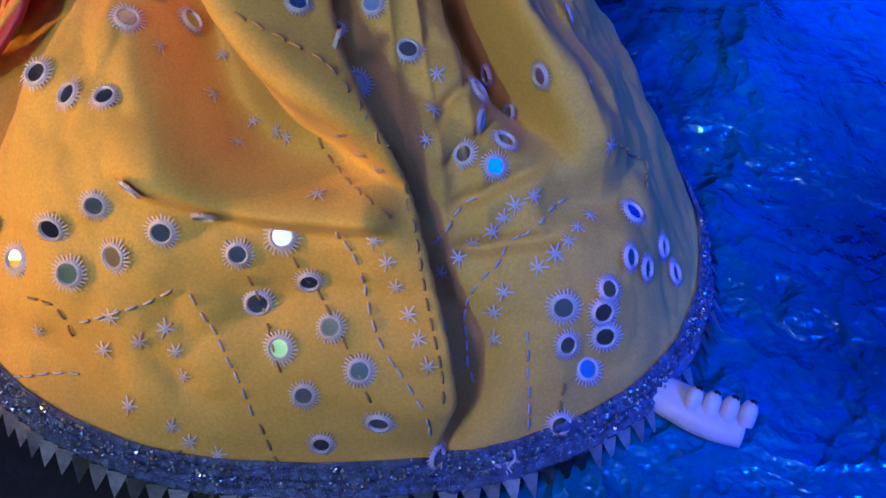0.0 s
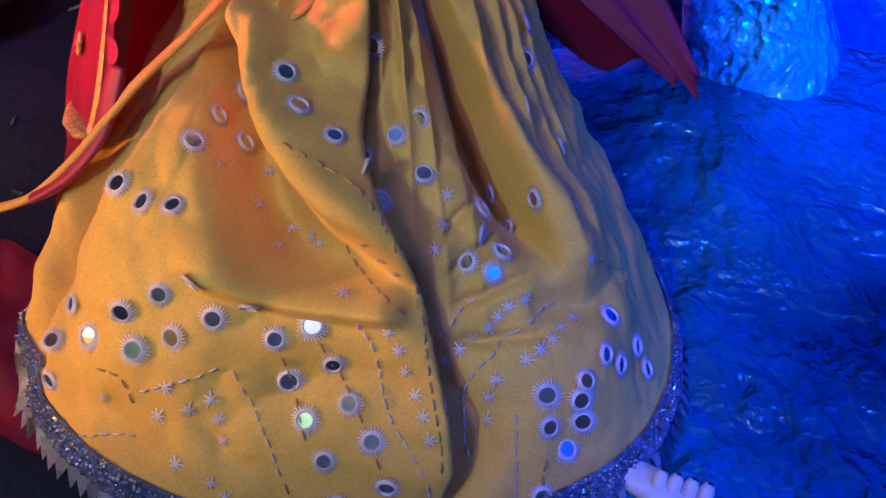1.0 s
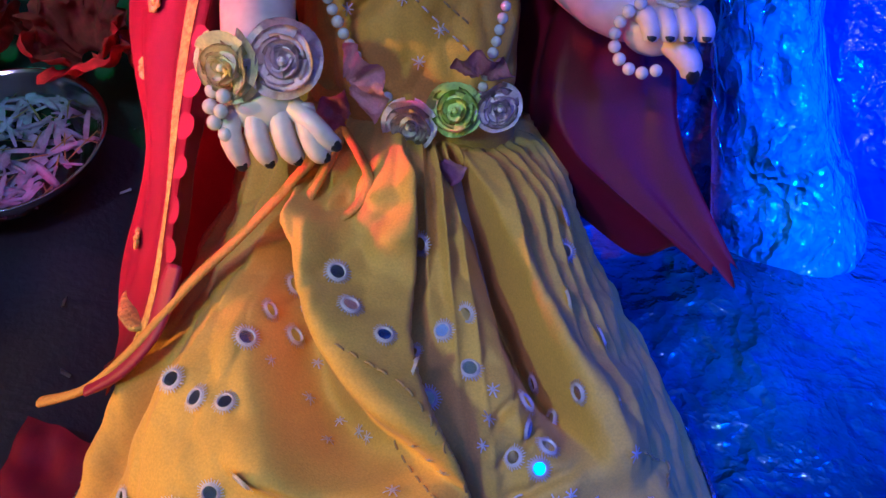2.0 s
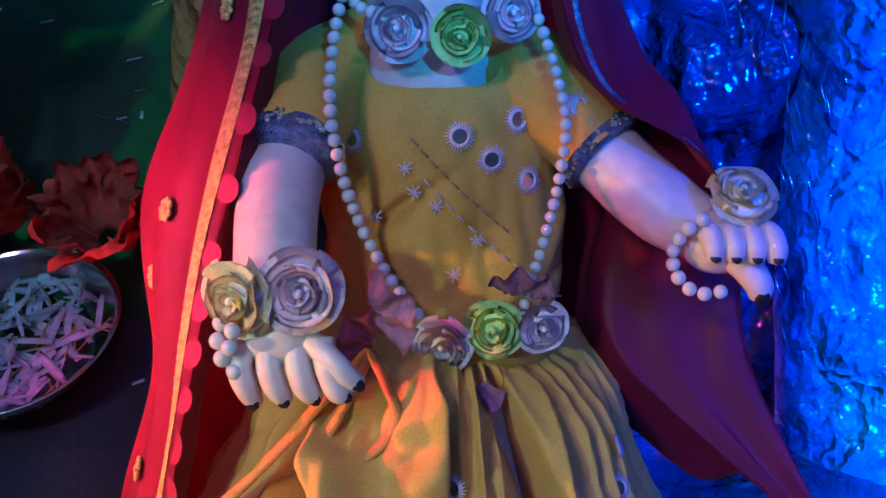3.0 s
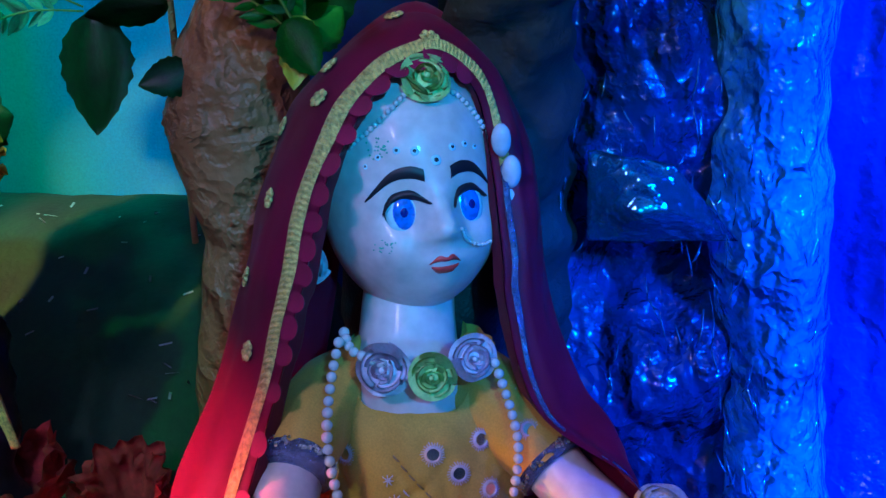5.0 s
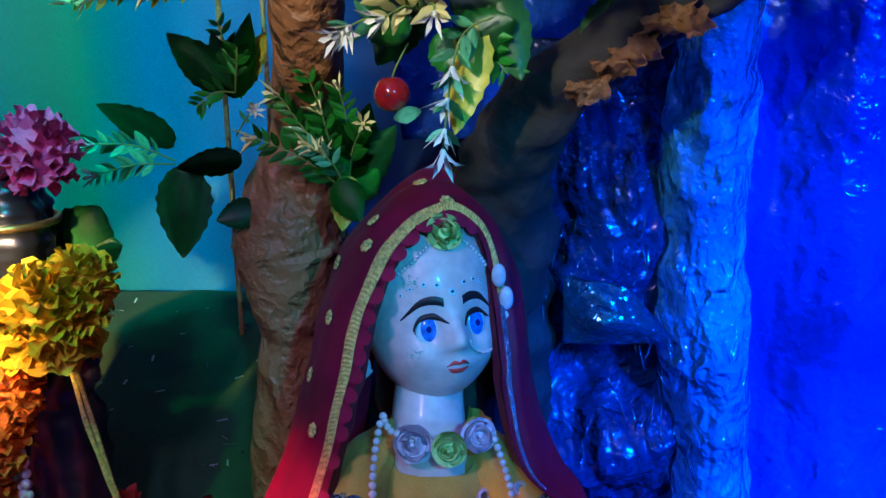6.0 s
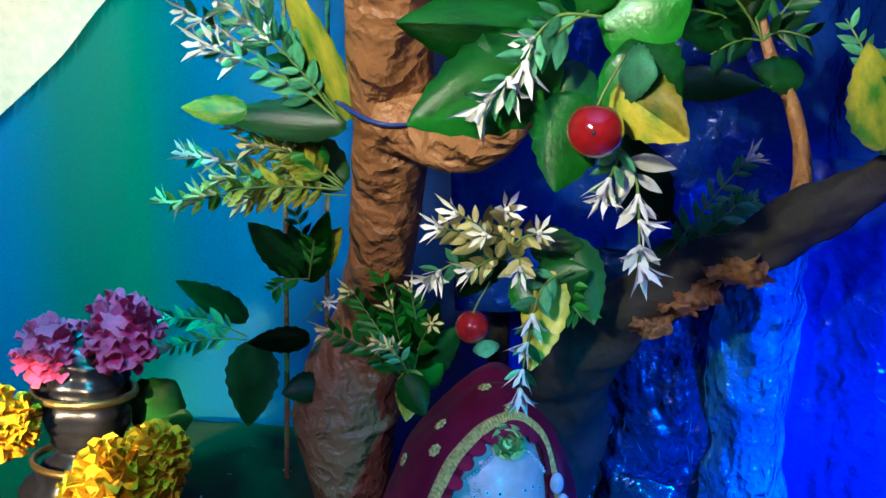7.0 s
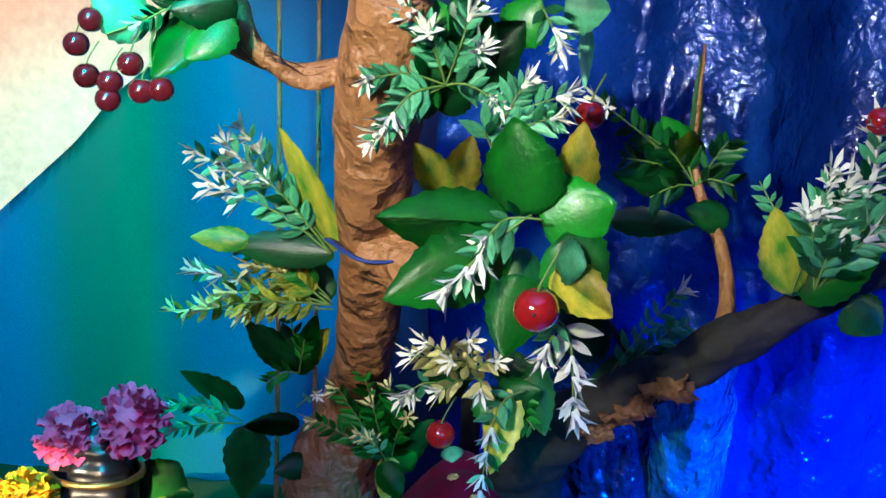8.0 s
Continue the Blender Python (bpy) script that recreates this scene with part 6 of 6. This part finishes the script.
bush = clump("dense pale green sprays and leaves at the top of the trunk")
sprig(bush, (-0.060, 0.440, 0.884), (-0.115, 0.420, 0.887), 7, 0.022, "leafpale", "blossom", 2, 0)
sprig(bush, (-0.060, 0.440, 0.884), (-0.098, 0.420, 0.860), 7, 0.022, "leafpale", "blossom", 2, 0)
sprig(bush, (-0.060, 0.440, 0.884), (-0.110, 0.420, 0.843), 7, 0.022, "leafpale", "blossom", 2, 0)
sprig(bush, (-0.060, 0.440, 0.884), (-0.087, 0.420, 0.935), 7, 0.022, "leafpale", "blossom", 2, 0)
sprig(bush, (-0.060, 0.440, 0.884), (-0.071, 0.420, 0.920), 7, 0.022, "leafpale", "blossom", 2, 0)
sprig(bush, (-0.060, 0.440, 0.884), (-0.043, 0.420, 0.933), 7, 0.022, "leafpale", "blossom", 2, 0)
sprig(bush, (-0.060, 0.440, 0.884), (-0.035, 0.420, 0.910), 7, 0.022, "leafpale", "blossom", 2, 0)
sprig(bush, (-0.060, 0.440, 0.884), (-0.021, 0.420, 0.875), 7, 0.022, "leafpale", "blossom", 2, 0)
sprig(bush, (-0.024, 0.420, 0.843), (-0.002, 0.420, 0.888), 6, 0.022, "leafpale", "blossom", 2, 0)
sprig(bush, (-0.024, 0.420, 0.843), (0.027, 0.420, 0.881), 6, 0.022, "leafpale", "blossom", 2, 0)
sprig(bush, (-0.024, 0.420, 0.843), (-0.020, 0.420, 0.855), 6, 0.022, "leafpale", "blossom", 2, 0)
sprig(bush, (-0.024, 0.420, 0.843), (0.020, 0.420, 0.865), 6, 0.022, "leafpale", "blossom", 2, 0)
leaf(bush, (-0.055, 0.440, 0.881), (-0.029, 0.440, 0.934), 0.046, "leaf", 0)
leaf(bush, (-0.052, 0.450, 0.884), (-0.004, 0.450, 0.931), 0.05, "leafdark", 0)
leaf(bush, (-0.063, 0.440, 0.872), (-0.095, 0.430, 0.875), 0.03, "leaf", 0)
leaf(bush, (-0.061, 0.450, 0.896), (-0.071, 0.450, 0.945), 0.05, "leaf", 0)
leaf(bush, (-0.088, 0.440, 0.850), (-0.100, 0.430, 0.875), 0.024, "leafyellow", 0.3)
leaf(bush, (-0.064, 0.450, 0.863), (-0.044, 0.450, 0.897), 0.034, "leafdark", 0)
leaf(bush, (-0.016, 0.450, 0.918), (0.007, 0.450, 0.947), 0.04, "leaf", 0)
leaf(bush, (0.023, 0.450, 0.944), (0.056, 0.450, 0.941), 0.04, "leafpale", 0)
leaf(bush, (0.042, 0.500, 0.933), (0.043, 0.500, 0.882), 0.012, "leafpale", 0)
sprig(bush, (0.007, 0.450, 0.943), (0.021, 0.440, 0.918), 3, 0.02, "leafpale", "blossom", 3, 0)
leaf(bush, (-0.064, 0.440, 0.888), (-0.086, 0.440, 0.920), 0.034, "leafdark", 0)
leaf(bush, (-0.041, 0.450, 0.921), (-0.059, 0.450, 0.945), 0.04, "leafdark", 0)

bush = clump("leaves and red berries hanging in front of the wall")
leaf(bush, (-0.245, 0.440, 0.931), (-0.277, 0.430, 0.880), 0.044, "leaf", 0.2)
leaf(bush, (-0.224, 0.440, 0.931), (-0.251, 0.430, 0.894), 0.044, "leaf", 0)
leaf(bush, (-0.216, 0.440, 0.940), (-0.263, 0.430, 0.930), 0.04, "leafdark", 0)
leaf(bush, (-0.285, 0.440, 0.913), (-0.323, 0.430, 0.944), 0.04, "leafpale", 0)
sprig(bush, (-0.224, 0.440, 0.935), (-0.285, 0.430, 0.921), 7, 0.018, "leafdark", "blossom", 1, 0)
stem(bush, [(-0.254, 0.440, 0.943), (-0.291, 0.435, 0.921), (-0.311, 0.430, 0.912)])
stem(bush, [(-0.254, 0.440, 0.943), (-0.278, 0.435, 0.913), (-0.277, 0.430, 0.880)])
cherry((-0.323, 0.430, 0.922), 0.0098, "berry")
cherry((-0.335, 0.430, 0.904), 0.0098, "berry")
cherry((-0.328, 0.430, 0.881), 0.0098, "berry")
cherry((-0.310, 0.430, 0.877), 0.0098, "berry")
cherry((-0.294, 0.430, 0.891), 0.0098, "berry")
cherry((-0.286, 0.430, 0.871), 0.0098, "berry")
cherry((-0.271, 0.430, 0.873), 0.0098, "berry")
cherry((-0.312, 0.430, 0.864), 0.0098, "berry")
cherry((-0.060, 0.505, 0.587), 0.0128, "cherry")
cherry((0.014, 0.315, 0.752), 0.0148, "cherry")
cherry((0.048, 0.500, 0.862), 0.0125, "cherry")
cherry((0.269, 0.500, 0.867), 0.012, "cherry")

# ---- the things round the doll ----


def ruffled_flower(name, label, mname, place, r, petals, group, seed, squash=1.0):
    """A full flower head: a core and layers of frilled petals, in one mesh."""
    ob = thing(name, label, "flower", place, group)
    q = random.Random(seed)
    bm = bmesh.new()
    ball(bm, (0, 0, 0), r * 0.72, (1, 1, squash), 16, 12)
    own_core = part("flower_core", bm, M[mname], ob)
    bm = bmesh.new()
    for k in range(petals):
        z = q.uniform(-0.9, 1)
        a = k * 2.39996
        s = math.sqrt(max(0, 1 - z * z))
        d = Vector((s * math.cos(a), s * math.sin(a), z * squash))
        m = aim(d * r * 0.62, d + Vector((q.uniform(-0.5, 0.5), q.uniform(-0.5, 0.5), q.uniform(-0.5, 0.5))))
        w, h = r * q.uniform(0.26, 0.40), r * q.uniform(0.34, 0.50)
        top = [m @ Vector((w * (i / 4 - 0.5) * 1.3, r * 0.10 * math.sin(i * 2.3 + k), h * (1 - 0.22 * abs(i - 2) + 0.10 * (i % 2)))) for i in range(5)]
        low = [m @ Vector((w * (i / 4 - 0.5) * 0.5, 0, 0)) for i in range(5)]
        tv, lv = [bm.verts.new(p) for p in top], [bm.verts.new(p) for p in low]
        for i in range(4):
            bm.faces.new((lv[i], lv[i + 1], tv[i + 1], tv[i]))
    tagged(part("frilled_petals", bm, M[mname], ob), kind="stuff")
    return ob


ruffled_flower("marigold", "large yellow marigold head on a garland", "marigold", (-0.374, 0.585, 0.394), 0.052, 220, "garland flowers", 1, 0.95)
ruffled_flower("marigold", "large yellow marigold head on a garland", "marigold", (-0.350, 0.605, 0.420), 0.034, 160, "garland flowers", 2)
ruffled_flower("marigold", "orange marigold head on a garland", "orange", (-0.408, 0.575, 0.332), 0.030, 140, "garland flowers", 3)
ruffled_flower("marigold", "orange marigold head on a garland", "orange", (-0.425, 0.570, 0.290), 0.036, 160, "garland flowers", 4)
ruffled_flower("marigold", "orange marigold head on a garland", "orange", (-0.440, 0.565, 0.238), 0.036, 160, "garland flowers", 5)
ruffled_flower("marigold", "large yellow marigold head on a garland", "marigold", (-0.478, 0.585, 0.452), 0.034, 160, "garland flowers", 6)
ruffled_flower("carnation", "crimped pink flower on the idol's crown", "pink", (-0.380, 0.620, 0.530), 0.038, 120, "crown flowers", 7)
ruffled_flower("carnation", "crimped pink flower on the idol's crown", "pink", (-0.447, 0.620, 0.510), 0.034, 100, "crown flowers", 8)


def build_idol():
    """A plain bronze figure on a base, one mesh."""
    bm = bmesh.new()
    rings = ((0.10, 0.075), (0.125, 0.078), (0.14, 0.060), (0.22, 0.064), (0.30, 0.058), (0.36, 0.064), (0.395, 0.048), (0.412, 0.024), (0.42, 0.030), (0.445, 0.040),
             (0.468, 0.040), (0.478, 0.044), (0.486, 0.038), (0.500, 0.034), (0.515, 0.022), (0.528, 0.008))

    def f(u, v):
        k = v * (len(rings) - 1)
        i = min(int(k), len(rings) - 2)
        z = rings[i][0] + (rings[i + 1][0] - rings[i][0]) * (k - i)
        r = rings[i][1] + (rings[i + 1][1] - rings[i][1]) * (k - i)
        r *= 1 + 0.30 * noise.noise(Vector((math.cos(6.2832 * u) * 2, math.sin(6.2832 * u) * 2, z * 26))) + 0.05 * math.sin(u * 75 + z * 120) * gauss(z - 0.30, 0.09) + 0.03 * math.sin(z * 420)
        return -0.425 + r * math.cos(6.2832 * u), 0.635 + r * 0.8 * math.sin(6.2832 * u), z
    sheet(bm, f, 48, 90, closed=True)
    solid("idol", bm, M["bronze"], "plain dark bronze idol hung with flower garlands", "statue")


build_idol()
for z, r in ((0.468, 0.047), (0.402, 0.050)):
    bm = bmesh.new()
    tube(bm, [(-0.425 + r * math.cos(a), 0.635 + 0.8 * r * math.sin(a), z) for a in [6.2832 * k / 12 for k in range(13)]], [0.0035] * 13, 8, 48)
    solid("idol_band", bm, M["brass"], "brass band round the bronze idol", "band", "idol bands")
bush = clump("dark scalloped leaf behind the bronze idol")
leaf(bush, (-0.385, 0.66, 0.42), (-0.345, 0.66, 0.475), 0.07, "leafdark")
leaf(bush, (-0.385, 0.66, 0.43), (-0.33, 0.66, 0.44), 0.05, "leafdark")
for k in range(3):
    pearl_string("pearl_garland", "short strings of pearls on the idol", [(-0.405 - 0.005 * k, 0.572, 0.288 - 0.012 * k), (-0.398, 0.566, 0.262 - 0.014 * k), (-0.404, 0.562, 0.236 - 0.014 * k), (-0.42, 0.56, 0.22 - 0.014 * k)], 0.0045, "garland")
tassel = thing("tassel_cord", "twisted gold cords hanging beside the idol", "cord", (-0.35, 0.60, 0.30))
for k in range(2):
    bm = bmesh.new()
    tube(bm, [(-0.362 + 0.004 * k, 0.598, 0.345), (-0.352 + 0.006 * k, 0.592, 0.300), (-0.340 + 0.004 * k, 0.588, 0.262), (-0.328 + 0.002 * k, 0.584, 0.225)], [0.0022] * 4, 8, 30, rough=0.5)
    own(part("cord", bm, M["gold"], tassel))


def build_bowl():
    bowl = thing("steel_bowl", "steel bowl filled with dried flower petals", "bowl", (-0.317, 0.574, 0.062))
    tilt = pose(-0.317, 0.574, 0.086, 14, 0, 0) @ Matrix.Diagonal((0.76, 0.76, 0.52, 1))
    prof = [(0.0, 0.0), (0.050, 0.0), (0.058, 0.004), (0.070, 0.020), (0.082, 0.048), (0.087, 0.062), (0.0905, 0.0665), (0.0925, 0.066), (0.0925, 0.064), (0.0885, 0.060), (0.084, 0.047),
            (0.071, 0.018), (0.056, 0.003), (0.0, 0.002)]
    bm = bmesh.new()

    def f(u, v):
        k = v * (len(prof) - 1)
        i = min(int(k), len(prof) - 2)
        r = prof[i][0] + (prof[i + 1][0] - prof[i][0]) * (k - i)
        z = prof[i][1] + (prof[i + 1][1] - prof[i][1]) * (k - i)
        return tilt @ Vector((r * math.cos(6.2832 * u), r * math.sin(6.2832 * u), z + 0.001))
    sheet(bm, f, 72, 52, closed=True)
    own(part("bowl_shell", bm, M["steel"], bowl, "polished steel shell with a rolled rim"))
    q = random.Random(21)
    for name, mname, count, label in (("dried_petals", "petal", 150, "faded lilac dried petals and shreds"), ("straw", "straw", 60, "short dry straws")):
        bm = bmesh.new()
        for k in range(count):
            r, a = 0.074 * math.sqrt(q.random()), q.uniform(0, 6.28)
            z = 0.036 + 0.018 * q.random() * (1.1 - r / 0.08)
            b = q.uniform(0, 6.28)
            ln, w = q.uniform(0.016, 0.042), q.uniform(0.0012, 0.0042) if mname == "petal" else 0.0009
            c = Vector((r * math.cos(a), r * math.sin(a), z))
            d, s = Vector((math.cos(b), math.sin(b), q.uniform(-0.35, 0.35))), Vector((-math.sin(b), math.cos(b), q.uniform(-0.4, 0.4)))
            pts = []
            for i in range(5):
                t = i / 4 - 0.5
                p = c + d * ln * t
                flat = Vector((p.x, p.y))
                if flat.length > 0.079:
                    p.x, p.y = p.x * 0.079 / flat.length, p.y * 0.079 / flat.length
                p.z += 0.006 * (0.25 - t * t) + 0.001
                ww = w * (1 - 1.6 * t * t)
                pts.append([bm.verts.new(tilt @ (p + s * ww)), bm.verts.new(tilt @ (p + Vector((0, 0, 0.0012)))), bm.verts.new(tilt @ (p - s * ww))])
            for m0, m1 in zip(pts, pts[1:]):
                for i in range(2):
                    bm.faces.new((m0[i], m0[i + 1], m1[i + 1], m1[i]))
        bmesh.ops.solidify(bm, geom=bm.faces[:], thickness=0.0005)
        solid(name, bm, M[mname], label + " in the steel bowl", "petals", kind="stuff")


build_bowl()


def crepe_flower(place, r, seed, label, lean):
    """Crumpled crepe paper gathered into a loose flower."""
    ob = thing("paper_flower", label, "paper flower", place, "red paper flowers")
    q = random.Random(seed)
    for k in range(6):
        bm = bmesh.new()
        a0, sp = 6.2832 * k / 6 + q.uniform(-0.4, 0.4), q.uniform(1.5, 2.2)
        h = r * q.uniform(0.9, 1.3)
        sd = q.uniform(0, 50)

        def f(u, v):
            a = a0 + (u - 0.5) * sp
            rr = r * (0.15 + (0.45 + 0.06 * k) * v ** 0.8)
            n = noise.noise(Vector((u * 5, v * 4, sd)))
            z = h * v * (1 - 0.25 * abs(2 * u - 1)) * 0.9 + r * 0.16 * n * v
            rr += r * 0.34 * noise.noise(Vector((u * 6, v * 4, sd + 7))) * v + r * 0.03 * math.sin(u * 30) * v
            return rr * math.cos(a), rr * math.sin(a), z
        sheet(bm, f, 18, 12, thick=0.0004)
        part("paper_petal", bm, M["crepe"], ob)
    ob.matrix_world = Matrix.Translation(place) @ pose(0, 0, 0, *lean)
    return ob


crepe_flower((-0.276, 0.640, ground_height(-0.276, 0.64) + 0.020), 0.046, 31, "crumpled red crepe paper flower on the dark cloth", (25, 0, 10))
crepe_flower((-0.230, 0.642, ground_height(-0.230, 0.642) + 0.020), 0.042, 32, "crumpled red crepe paper flower on the dark cloth", (20, 15, 40))
crepe_flower((-0.345, 0.652, ground_height(-0.345, 0.652) + 0.012), 0.044, 33, "crumpled violet red crepe paper flower on the cloth", (20, -20, 0))

# scraps on the mound and the cloth
bm = bmesh.new()
q = random.Random(41)
for k in range(150):
    x, y = q.uniform(-0.62, -0.17), q.uniform(0.30, 0.98)
    if y < 0.55 and k % 3:
        continue
    p = Vector((x, y, ground_height(x, y) + 0.0025))
    a, ln, w = q.uniform(0, 6.28), q.uniform(0.002, 0.007), q.uniform(0.0005, 0.0012)
    d, s = Vector((math.cos(a) * ln, math.sin(a) * ln, 0.001)), Vector((-math.sin(a) * w, math.cos(a) * w, 0.0005))
    bm.faces.new([bm.verts.new(c) for c in (p - d - s, p + d - s, p + d + s, p - d + s)])
bmesh.ops.solidify(bm, geom=bm.faces[:], thickness=0.0004)
solid("paper_scraps", bm, M["dust"], "white scraps of paper scattered on the cloth", "scraps", kind="stuff")
bm = bmesh.new()
ball(bm, (-0.318, 0.634, ground_height(-0.318, 0.634) + 0.006), 0.007, (1.3, 1, 0.6), 10, 8)
for v in bm.verts:
    v.co += Vector((1, 1, 1)) * 0.003 * noise.noise(v.co * 200)
solid("orange_petal", bm, M["orange"], "fallen orange marigold petal on the mound", "petal")

# gold tail of the veil and its pink end
bm = bmesh.new()
tube(bm, [(-0.184, 0.440, 0.100), (-0.180, 0.415, 0.112), (-0.172, 0.390, 0.118), (-0.164, 0.372, 0.124)], [0.003, 0.006, 0.008, 0.004], 10, 24, flat=0.3, rough=0.3)
ob = own(part("gold_tail", bm, M["gold"], veil, "end of the gold braid"))
bm = bmesh.new()
tube(bm, [(-0.140, 0.378, 0.160), (-0.150, 0.362, 0.134), (-0.166, 0.352, 0.116), (-0.184, 0.346, 0.106)], [0.004, 0.007, 0.008, 0.005], 12, 30, flat=0.4, rough=0.4)
ob = own(part("veil_corner", bm, M["veil"], veil, "rolled corner of the veil"))
# red cloth lying beside the skirt

def tail(u, v):
    x = -0.175 - 0.075 * u
    y = 0.365 - 0.10 * v + 0.03 * u
    return x, y, ground_height(x, y) + 0.004 + 0.035 * (1 - u) * (1 - 0.6 * v) + 0.005 * noise.noise(Vector((u * 5, v * 5, 2)))


bm = bmesh.new()
sheet(bm, tail, 20, 20, thick=0.0008)
own(part("veil_tail", bm, M["veil"], veil, "red cloth lying on the ground"))

# posts and wires behind the tree
for x, y, r, z0, z1, mname in ((-0.066, 0.985, 0.014, -0.01, 1.35, "darkbark"), (-0.307, 0.90, 0.0032, 0.20, 1.35, "bark"), (-0.259, 0.90, 0.0028, 0.20, 1.35, "bark")):
    bm = bmesh.new()
    tube(bm, [(x, y, z0), (x + 0.004, y, (z0 + z1) / 2), (x, y, z1)], [r, r * 0.95, r * 0.9], 10, 12, rough=0.1, up=(1, 0.2, 0))
    solid("dark_post" if r > 0.01 else "cane", bm, M[mname], "thin dark upright post behind the paper tree", "post", "posts")
# pale blue feather on the sleeve
bm = bmesh.new()


def feather(u, v):
    w = 0.0065 * math.sin(math.pi * (0.08 + 0.90 * v)) * (u - 0.5) * 2
    return Vector((-0.106 + 0.010 * v, 0.447 - 0.008 * v - 0.003 * abs(u - 0.5), 0.272 - 0.034 * v)) + Vector((w * 0.9, 0, w * 0.25 + 0.0008 * math.sin(v * 60) * abs(u - 0.5)))


sheet(bm, feather, 8, 24, thick=0.0005)
solid("feather", bm, M["pearl"], "small pale blue feather tucked in the sleeve braid", "feather")
